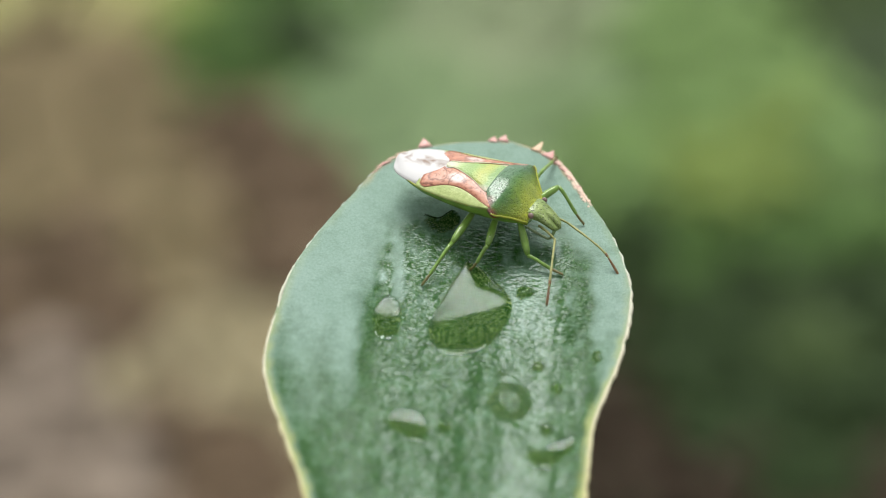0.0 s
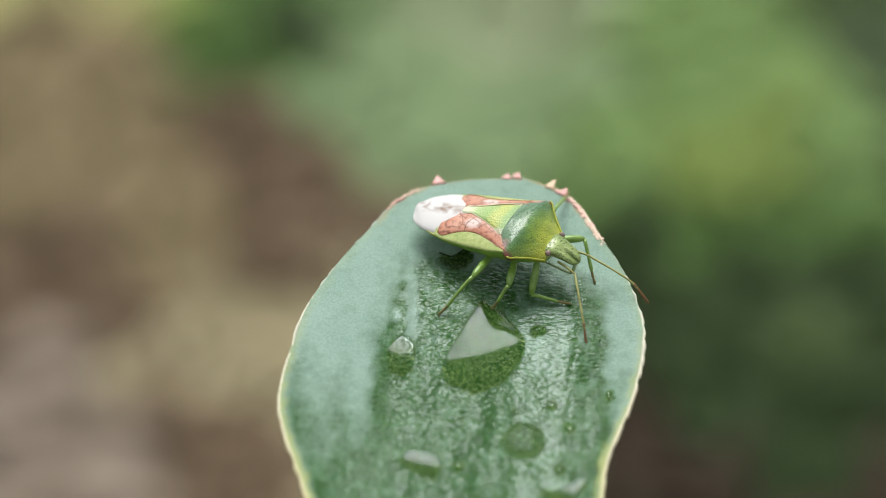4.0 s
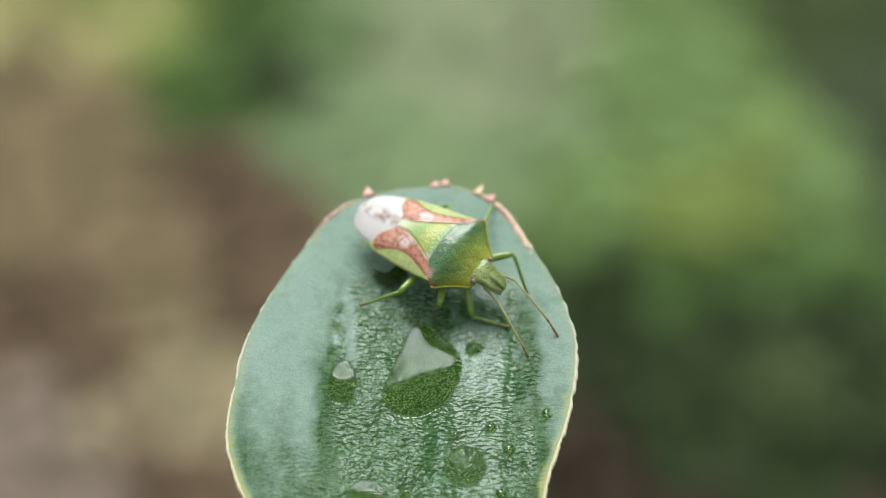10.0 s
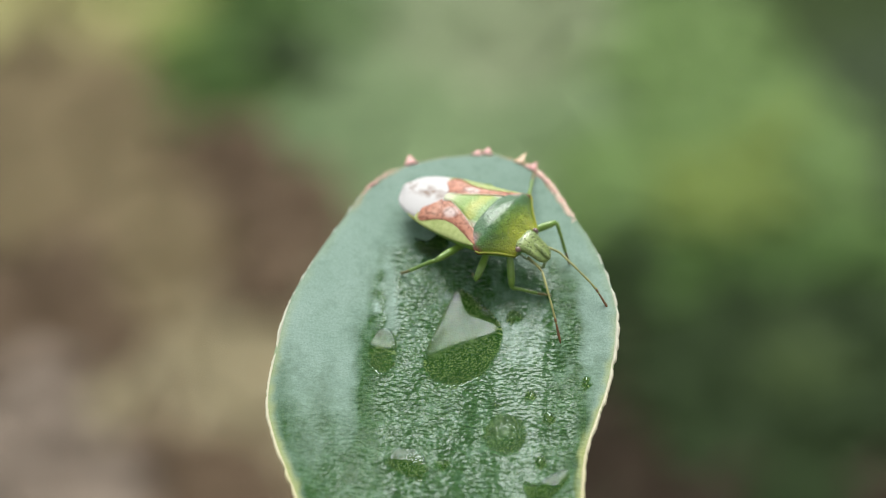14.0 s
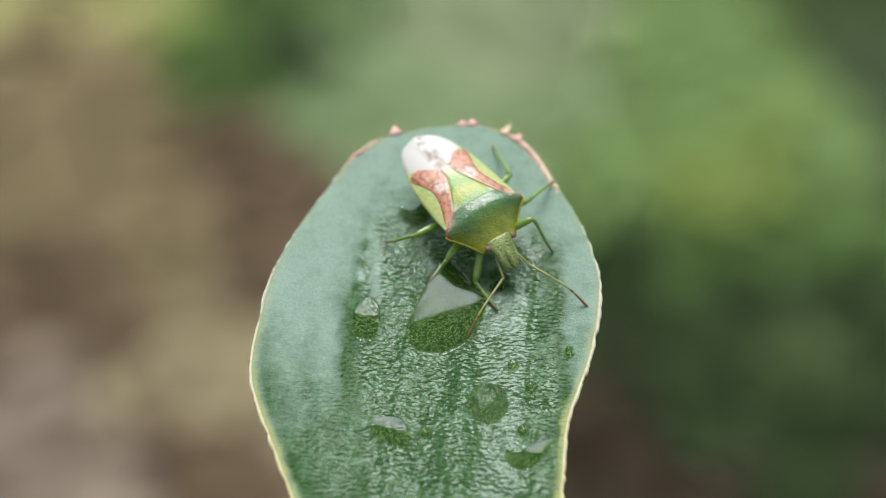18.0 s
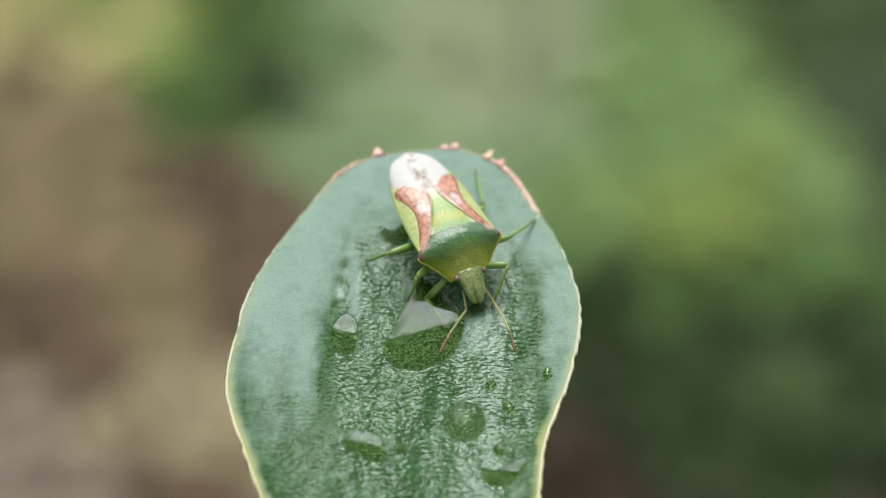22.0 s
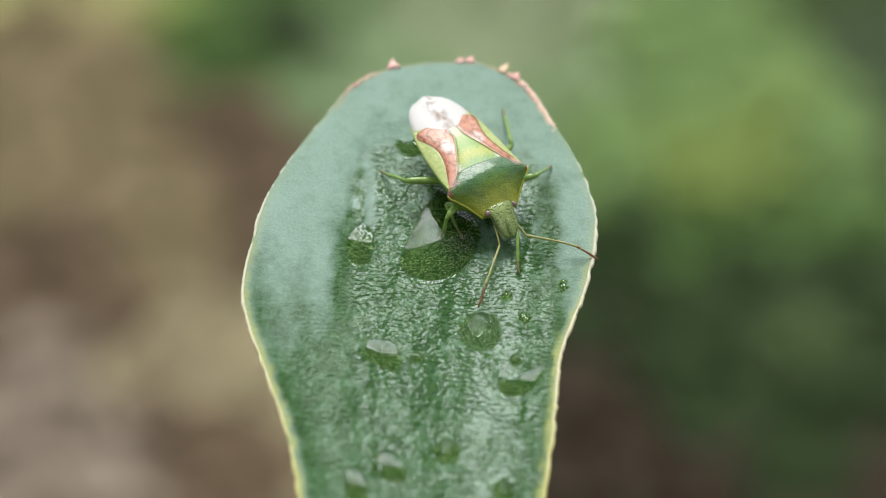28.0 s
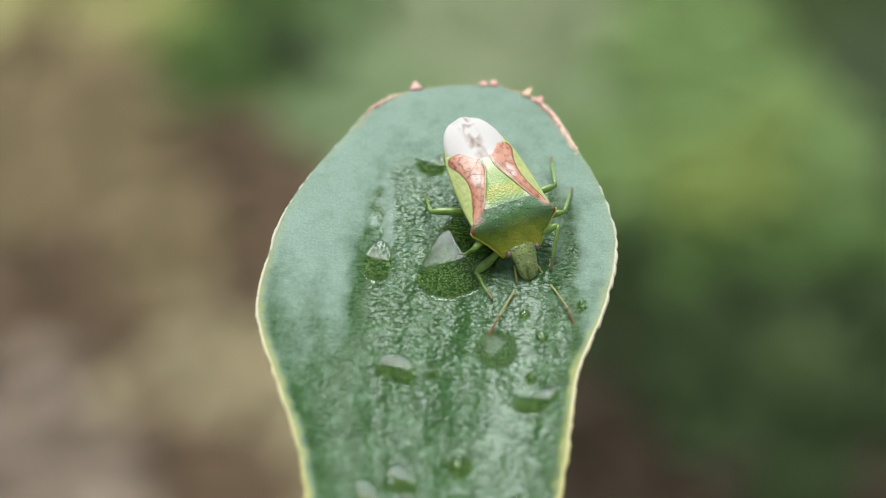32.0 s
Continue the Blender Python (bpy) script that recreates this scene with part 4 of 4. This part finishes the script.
def bone(a, b):
    """The pose of a limb that starts at a and points along its x axis to b."""
    x = (b - a).normalized()
    y = Vector((0, 0, 1)).cross(x).normalized()
    m = Matrix((x, y, x.cross(y))).transposed().to_4x4()
    m.translation = a
    return m


# hip, length of thigh and of shin with foot, and the way in which the knee points
HIPS = {
    "fore_right": ((3.1, 0.85, 1.85), 2.35, 2.4, (-0.36, -0.77, -0.52)), "fore_left": ((3.1, 0.85, 1.85), 2.1, 2.8, (0.32, 0.84, 0.45)),
    "mid_right": ((1.7, 1.1, 1.75), 2.5, 2.0, (0.48, -0.86, 0.19)), "mid_left": ((1.7, 1.1, 1.75), 2.6, 3.7, (0.5, 0.6, 0.6)),
    "hind_right": ((0.3, 1.2, 1.65), 3.1, 3.15, (0.28, -0.81, 0.52)), "hind_left": ((0.3, 1.2, 1.65), 2.75, 4.3, (-0.08, 0.99, 0.11)),
}
LEGS_BUILT, FEELERS_BUILT = {}, {}
ELBOWS = {"left": (5.65, 0.95, 1.45), "right": (5.65, -0.95, 1.45)}


def build_legs(root):
    for key in FEET:
        kind, side = key.split("_")
        hip, thigh, shin, _ = HIPS[key]
        bm = bmesh.new()
        tube(bm, [Vector((thigh * q, 0, 0.05 * math.sin(q * 3.1))) * MM for q in (-0.06, 0.06, 0.3, 0.6, 0.85, 1.0)], [r * MM for r in (0.14, 0.18, 0.22, 0.25, 0.215, 0.13)], 12)
        leg = part("leg", bm, LEG, root)
        bm = bmesh.new()
        foot = shin - 1.15
        tube(bm, [Vector((x, 0, z)) * MM for x, z in ((0, 0), (foot * 0.25, 0.05), (foot * 0.6, 0.04), (foot * 0.92, 0), (foot, 0), (foot + 0.3, -0.02), (foot + 0.42, -0.02), (foot + 0.75, 0), (foot + 0.85, 0.0), (shin, 0.06), (shin + 0.12, 0.0))],
             [r * MM for r in (0.13, 0.12, 0.105, 0.11, 0.12, 0.11, 0.075, 0.09, 0.07, 0.09, 0.03)], 9, [0, 0, 0, 0, 0, 0, 1, 1, 1, 1, 1])
        lower = part("shin", bm, [LEG, TARSUS], leg, "green shin with an olive-brown foot")
        LEGS_BUILT[key] = (leg, lower)


def build_antennae(root):
    for side, s in (("left", 1), ("right", -1)):
        a, e = Vector((4.35, s * 0.62, 1.75)), Vector(ELBOWS[side])
        bm = bmesh.new()
        tube(bm, [a.lerp(e, q) * MM + Vector((0, 0, 0.08 * math.sin(q * 3))) * MM for q in (0, 0.25, 0.5, 0.75, 1.0, 1.04)], [r * MM for r in (0.08, 0.085, 0.075, 0.07, 0.065, 0.03)], 8)
        base = part("antenna", bm, FEELER, root, "olive jointed antenna")
        bm = bmesh.new()
        spots = [(-0.03, 0), (0.06, 0.02), (1.2, 0.1), (1.5, 0.12), (1.6, 0.12), (2.4, 0.14), (2.55, 0.14), (2.65, 0.14), (3.3, 0.06), (3.5, -0.02), (3.6, -0.08), (4.2, -0.42), (4.55, -0.62), (4.68, -0.7)]
        tube(bm, [Vector((x, 0, z)) * MM for x, z in spots], [r * MM for r in (0.05, 0.075, 0.07, 0.075, 0.055, 0.07, 0.078, 0.055, 0.08, 0.08, 0.055, 0.085, 0.075, 0.02)], 8, [0, 0, 0, 0, 0, 0, 0, 0, 1, 0, 1, 1, 1, 1])
        FEELERS_BUILT[side] = part("antenna_end", bm, [FEELER, FEELER_TIP], base, "slim antenna end banded with red-brown")


def build_bug():
    root = tagged(new("shield_bug"), "lime green shield bug with orange wings, walking on the leaf", "insect")
    build_body(root)
    build_legs(root)
    build_antennae(root)
    return root


# ---- what moves ----
# seconds, place in millimetres and turn in degrees of the swaying leaf
LEAF_ROWS = [
    (0.0, 1.23, -3.03, 303.72, 14.00, 1.08, -1.56), (0.5, 1.56, -3.38, 303.11, 13.95, 0.95, -1.87),
    (1.0, 2.11, -3.47, 302.11, 13.62, 1.04, -2.07), (1.5, 2.05, -3.98, 301.83, 13.47, 0.94, -1.90),
    (2.0, 2.05, -4.03, 301.51, 13.49, 1.02, -1.70), (2.5, 2.00, -4.32, 300.97, 13.24, 0.84, -2.06),
    (3.0, 2.20, -5.00, 300.64, 13.11, 1.08, -1.85), (3.5, 2.23, -4.33, 300.70, 13.10, 0.89, -1.97),
    (5.5, 1.85, -2.75, 302.01, 19.99, 1.63, -0.23), (6.0, 1.25, -1.71, 302.01, 22.15, 0.60, 0.41),
    (6.5, 0.82, -1.56, 301.35, 23.09, -0.36, 0.65), (7.0, 0.08, -0.95, 300.88, 22.59, -0.13, 0.70),
    (7.5, 0.00, -1.10, 301.72, 21.68, -0.01, 0.55), (8.0, 1.16, -1.34, 301.86, 21.54, -0.36, 0.23),
    (8.5, 0.48, 0.29, 300.15, 20.34, -1.02, 0.21), (9.0, 0.10, 0.01, 300.02, 20.00, -0.74, 0.42),
    (9.5, -0.21, 0.70, 300.16, 20.55, -0.75, 0.43), (10.0, -0.36, 1.15, 299.90, 20.93, -0.67, 0.53),
    (10.5, -0.20, 1.80, 300.37, 20.83, -0.83, 0.40), (11.0, 1.06, 1.54, 301.69, 21.06, -1.25, -0.03),
    (11.5, 1.64, 1.68, 301.30, 21.48, -1.05, -0.11), (12.0, 1.52, 1.87, 301.11, 21.64, -0.89, -0.52),
    (12.5, 1.60, 1.73, 300.96, 21.37, -1.29, -0.63), (13.0, 0.37, 1.37, 300.93, 21.66, -0.48, -0.28),
    (13.5, 0.51, 1.62, 300.38, 21.26, -0.57, -0.14), (14.0, 1.42, 1.27, 300.71, 21.00, -1.16, -0.40),
    (14.5, 1.77, 1.39, 301.01, 21.15, -1.46, -0.67), (16.5, 0.88, 1.88, 300.17, 20.63, -0.54, 0.18),
    (17.0, 2.38, 1.47, 300.89, 20.46, -1.02, -0.59), (17.5, 1.51, 2.18, 301.35, 20.84, -0.74, -0.33),
    (18.0, 0.17, 2.63, 301.67, 21.20, -0.48, -0.18), (18.5, 0.28, 2.85, 301.95, 21.19, -0.23, -0.28),
    (19.0, -0.54, 2.63, 301.77, 20.56, 0.24, -0.44), (19.5, -0.24, 2.60, 302.84, 20.71, 1.29, -0.19),
    (20.0, 0.98, 2.94, 303.28, 20.84, 1.30, -0.29), (20.5, 1.36, 3.37, 303.15, 20.90, 1.06, -0.60),
    (21.0, 1.10, 3.15, 303.45, 20.53, 1.00, -0.67), (21.5, 1.03, 2.75, 303.33, 19.98, 1.25, -0.78),
    (22.0, 0.05, 2.64, 302.74, 19.75, 1.37, -0.74), (22.5, -0.86, 3.03, 302.66, 19.50, 1.43, -0.44),
    (23.0, -0.04, 3.55, 303.20, 19.64, 1.23, -0.17), (23.5, 0.64, 3.65, 303.19, 19.28, 0.74, -0.91),
    (24.0, 0.60, 3.80, 303.28, 19.52, 0.87, -0.84), (24.5, 0.13, 3.52, 303.49, 19.54, 0.87, -0.98),
    (25.0, -0.11, 3.68, 303.88, 19.74, 1.18, -0.45), (25.5, 1.54, 3.89, 304.31, 19.99, 1.01, -1.19),
    (27.5, 0.78, 3.39, 304.89, 19.70, 2.00, -0.62), (28.0, -0.09, 3.35, 304.71, 19.54, 2.06, -0.12),
    (28.5, 0.90, 3.56, 305.29, 19.92, 1.77, -0.51), (29.0, 0.94, 3.71, 305.54, 20.04, 1.67, -0.70),
    (29.5, 1.04, 3.50, 304.94, 20.08, 2.06, -0.72), (30.0, 0.23, 3.55, 304.81, 19.66, 2.11, -0.66),
    (30.5, -0.27, 3.65, 304.52, 19.70, 2.40, -0.22), (31.0, -0.06, 3.55, 304.39, 19.42, 2.11, -0.18),
    (31.5, 0.30, 3.34, 304.36, 19.48, 2.19, -0.53), (32.0, 1.13, 2.00, 305.52, 17.57, 2.63, -1.59),
]
# seconds, place on the leaf in millimetres and turn in degrees of the bug
BUG_ROWS = [
    (0.0, -1.50, 6.96, -0.00, -7.0, 0.7, -26.6), (0.5, -1.50, 6.95, -0.00, -6.6, 0.3, -27.7), (1.0, -1.41, 6.98, -0.02, -6.2, -1.7, -27.6),
    (1.5, -1.14, 6.84, -0.03, -5.8, -4.7, -25.5), (2.0, -0.95, 6.87, -0.03, -5.7, -6.6, -23.8), (2.5, -0.87, 6.82, -0.02, -5.1, -4.8, -24.0),
    (3.0, -0.88, 6.73, -0.02, -4.2, -4.6, -25.7), (3.5, -0.86, 6.75, -0.01, -2.4, -5.7, -26.3), (5.5, -0.60, 6.54, 0.02, 0.1, -9.3, -27.9),
    (6.0, -0.62, 6.38, 0.06, 2.1, -9.1, -29.5), (6.5, -0.71, 6.49, 0.08, 3.7, -7.7, -30.5), (7.0, -0.68, 6.72, 0.08, 4.9, -5.2, -31.6),
    (7.5, -0.79, 6.89, 0.08, 7.3, -3.1, -33.2), (8.0, -0.85, 6.96, 0.07, 10.1, -1.1, -34.9), (8.5, -0.72, 7.27, 0.05, 9.5, 0.3, -36.7),
    (9.0, -0.69, 7.38, 0.04, 9.9, -0.6, -37.5), (9.5, -0.65, 7.33, 0.02, 9.7, -2.2, -37.7), (10.0, -0.63, 7.35, 0.01, 9.6, -2.7, -37.5),
    (10.5, -0.58, 7.28, -0.00, 8.6, -1.1, -37.2), (11.0, -0.60, 7.31, -0.02, 6.4, -2.9, -36.7), (11.5, -0.55, 7.12, -0.04, 5.2, -5.6, -36.9),
    (12.0, -0.56, 7.00, -0.05, 3.8, -4.1, -36.6), (12.5, -0.62, 6.98, -0.05, 2.4, -1.3, -36.2), (13.0, -0.64, 6.81, -0.06, 0.7, -4.6, -36.5),
    (13.5, -0.55, 6.65, -0.06, -0.3, -7.6, -36.3), (14.0, -0.52, 6.53, -0.06, -0.5, -7.3, -36.9), (14.5, -0.47, 6.36, -0.02, 0.3, -4.0, -37.7),
    (16.5, -0.66, 6.09, 0.05, 1.0, -3.1, -43.8), (17.0, -0.63, 5.99, 0.09, 1.2, -0.0, -44.8), (17.5, -0.61, 5.97, 0.09, 1.7, 1.8, -49.2),
    (18.0, -0.55, 5.80, 0.09, 2.1, 4.5, -56.1), (18.5, -0.56, 5.72, 0.08, 1.4, 5.7, -58.2), (19.0, -0.65, 5.67, 0.05, 0.0, 5.1, -58.2),
    (19.5, -0.72, 5.65, 0.04, -0.8, 5.9, -59.0), (20.0, -0.80, 5.63, 0.03, -1.6, 6.7, -59.7), (20.5, -0.87, 5.76, 0.03, -1.9, 8.8, -64.2),
    (21.0, -0.89, 5.82, 0.03, -1.6, 10.9, -65.7), (21.5, -1.03, 5.90, 0.03, -2.3, 12.6, -65.1), (22.0, -0.97, 5.53, 0.03, -2.8, 9.8, -64.1),
    (22.5, -0.96, 5.24, 0.02, -2.7, 8.4, -61.1), (23.0, -0.89, 5.01, 0.01, -3.6, 7.3, -61.4), (23.5, -0.90, 4.79, -0.01, -4.5, 6.9, -62.4),
    (24.0, -0.99, 4.55, -0.01, -4.9, 6.0, -61.7), (24.5, -0.93, 4.34, -0.02, -5.6, 5.4, -61.0), (25.0, -0.89, 4.18, -0.03, -6.3, 5.7, -61.1),
    (25.5, -0.86, 3.96, -0.04, -6.5, 4.6, -60.2), (27.5, -0.58, 3.41, -0.06, -4.8, 5.1, -61.2), (28.0, -0.34, 3.19, -0.06, -3.6, 5.8, -59.4),
    (28.5, -0.20, 3.12, -0.06, -3.5, 5.2, -58.3), (29.0, -0.12, 2.98, -0.06, -2.7, 7.1, -59.0), (29.5, -0.09, 2.83, -0.06, -2.6, 7.7, -59.4),
    (30.0, 0.11, 2.48, -0.06, -2.2, 8.6, -58.5), (30.5, 0.14, 2.55, -0.06, -1.8, 9.1, -60.3), (31.0, 0.10, 2.38, -0.06, -1.2, 9.2, -60.5),
    (31.5, 0.07, 2.12, -0.05, -1.3, 11.8, -61.0), (32.0, 0.12, 2.56, -0.03, -0.7, 16.7, -63.5),
]
# seconds and place on the leaf, in millimetres, of each foot
FEET = {
    "hind_right": [(0.0, -4.8, 0.7), (2.0, -4.8, 0.7), (3.0, -4.4, 1.8), (6.0, -5.1, 0.1), (7.0, -5.1, 0.1), (8.0, -4.8, 1.8), (9.0, -5.6, 4.1), (29.0, -5.6, 4.1), (30.0, -4.0, 3.7), (32.0, -4.0, 3.7)],
    "mid_right": [(0.0, -1.9, 2.0), (1.0, -1.1, 2.7), (2.0, 0.2, 3.7), (3.0, -1.5, 1.9), (6.0, 0.1, 2.6), (7.0, -1.1, 3.9), (14.0, -1.1, 3.9), (17.0, -2.8, 0.7), (25.0, -2.8, 0.7), (28.0, -1.7, -1.2), (32.0, -1.7, -1.2)],
    "fore_right": [(0.0, 3.7, 2.1), (2.0, 3.7, 2.1), (3.0, 3.3, 3.0), (6.0, 3.7, 2.2), (14.0, 3.7, 2.2), (17.0, 2.0, 0.8), (18.0, 1.4, -1.3), (19.0, 1.4, -0.2), (20.0, 1.4, -0.2), (21.0, -0.5, -1.4), (22.0, -0.5, -1.2), (28.0, -0.5, -1.2), (29.0, 0.0, -5.4), (30.0, 0.0, -5.4), (31.0, 0.4, -4.5), (32.0, 0.4, -4.5)],
    "fore_left": [(0.0, 5.0, 6.6), (1.0, 5.0, 4.8), (17.0, 5.0, 4.8), (18.0, 4.9, 3.4), (19.0, 3.2, 1.8), (20.0, 2.7, 0.1), (21.0, 2.7, 0.1), (22.0, 2.4, 0.6), (23.0, 2.4, 0.6), (24.0, 2.5, 1.4), (25.0, 2.8, 0.1), (28.0, 3.1, -4.0), (31.0, 3.1, -4.0), (32.0, 3.9, -1.8)],
    "mid_left": [(0.0, 3.3, 12.6), (9.0, 3.3, 13.0), (14.0, 2.9, 12.1), (17.0, 5.1, 9.1), (21.0, 5.1, 9.1), (22.0, 5.1, 7.9), (24.0, 5.1, 7.9), (25.0, 5.1, 7.1), (28.0, 5.1, 5.0), (32.0, 5.1, 5.0)],
    "hind_left": [(0.0, -4.6, 11.0), (8.0, -4.6, 11.0), (9.0, -3.7, 11.7), (14.0, -3.7, 11.7), (17.0, 1.3, 12.1), (23.0, 1.3, 12.1), (24.0, 2.1, 9.8), (31.0, 2.1, 9.8), (32.0, 3.8, 7.6)],
}
# seconds and place, in millimetres over the leaf, at which each antenna points
FEELERS = {
    "right": [(0.0, 2.8, -1.4), (1.0, 3.5, -0.4), (2.0, 5.0, 0.6), (3.0, 4.1, 0.8), (6.0, 4.9, -0.5), (7.0, 5.1, -1.3), (8.0, 3.2, 0.7), (9.0, 2.5, -2.2), (10.0, 3.9, 1.5), (11.0, 4.2, -0.9), (12.0, 3.9, -2.0), (13.0, 4.4, -0.6), (14.0, 4.3, -2.0), (17.0, 3.0, -1.2), (18.0, 0.2, -2.5), (19.0, 1.2, -3.9), (20.0, 0.6, -2.6), (21.0, -0.9, -2.0), (22.0, 0.4, -1.2), (23.0, -1.4, -3.2), (24.0, -1.5, -5.2), (25.0, -0.7, -4.0), (28.0, 1.1, -5.2), (29.0, 0.5, -8.0), (30.0, 1.8, -6.3), (31.0, 2.2, -5.7), (32.0, 0.1, -8.3)],
    "left": [(0.0, 7.3, 2.0), (1.0, 7.2, 1.3), (2.0, 6.5, 1.1), (3.0, 7.8, 3.2), (6.0, 8.8, 4.3), (7.0, 9.6, 7.5), (8.0, 8.1, 2.0), (9.0, 7.5, 1.1), (10.0, 6.5, 1.4), (11.0, 8.6, 2.4), (12.0, 8.7, 3.5), (13.0, 7.4, 2.7), (14.0, 7.2, 1.1), (17.0, 7.6, -0.6), (18.0, 7.2, -1.4), (19.0, 5.8, -3.3), (20.0, 2.5, -2.7), (21.0, 2.4, -2.8), (22.0, 3.1, -1.2), (23.0, 4.9, -3.2), (24.0, 3.4, -6.1), (25.0, 2.5, -5.9), (28.0, 7.5, -2.5), (29.0, 7.8, -1.2), (30.0, 8.2, -4.7), (31.0, 5.2, -5.8), (32.0, 6.1, -7.7)],
}

BUG = build_bug()


def leaf_pose(row):
    t, x, y, z, rx, ry, rz = row
    return pose(x * MM, y * MM, z * MM, rx, ry, rz)


def stepped(rows, t):
    """The place of a foot or feeler at a time: it rests, then steps across in the middle of each spell."""
    if t <= rows[0][0]:
        return Vector((rows[0][1], rows[0][2])), 0.0
    for a, b in zip(rows, rows[1:]):
        if a[0] <= t <= b[0]:
            k = smoothstep(0.2, 0.8, (t - a[0]) / (b[0] - a[0]))
            p, q = Vector(a[1:]), Vector(b[1:])
            return p.lerp(q, k), float(min((q - p).length * 0.25, 0.5) * 4 * k * (1 - k))
    return Vector((rows[-1][1], rows[-1][2])), 0.0


def knee(a, foot, thigh, shin, up):
    """Where a two-part limb bends, towards up."""
    d = foot - a
    n = min(d.length, (thigh + shin) * 0.985)
    n = max(n, abs(thigh - shin) + 0.3)
    along = d.normalized()
    reach = (thigh * thigh - shin * shin + n * n) / (2 * n)
    rise = math.sqrt(max(0.01, thigh * thigh - reach * reach))
    up = (up - along * up.dot(along)).normalized()
    return a + along * reach + up * rise, a + along * n


def motions():
    leaf_rows = [(r[0], leaf_pose(r)) for r in LEAF_ROWS]
    walk(LEAF, leaf_rows)
    for ob, place in RIDERS:
        walk(ob, [(t, m @ place) for t, m in leaf_rows])
    local = {r[0]: pose(r[1] * MM, r[2] * MM, r[3] * MM, *r[4:]) for r in BUG_ROWS}
    walk(BUG, [(t, m @ local[t]) for t, m in leaf_rows])
    for key, (leg, lower) in LEGS_BUILT.items():
        kind, side = key.split("_")
        s = 1 if side == "left" else -1
        hip, thigh, shin, bend = HIPS[key]
        a = Vector((hip[0], s * hip[1], hip[2]))
        upper_rows, lower_rows = [], []
        for t, m in local.items():
            p, lift = stepped(FEET[key], t)
            x, y, z = on_leaf(p.x, p.y)
            foot = m.inverted() @ (Vector((x, y, z + lift + 0.12)) * MM) / MM
            k, end = knee(a, foot, thigh, shin, Vector(bend))
            up = bone(a * MM, k * MM)
            upper_rows.append((t, up))
            lower_rows.append((t, up.inverted() @ bone(k * MM, end * MM)))
        walk(leg, upper_rows)
        walk(lower, lower_rows)
    for side, feeler in FEELERS_BUILT.items():
        s = 1 if side == "left" else -1
        a = Vector(ELBOWS[side])
        rows = []
        for t, m in local.items():
            p, lift = stepped(FEELERS[side], t)
            tip = m.inverted() @ (Vector((p.x, p.y, 1.0)) * MM) / MM
            rows.append((t, bone(a * MM, tip * MM)))
        walk(feeler, rows)


motions()
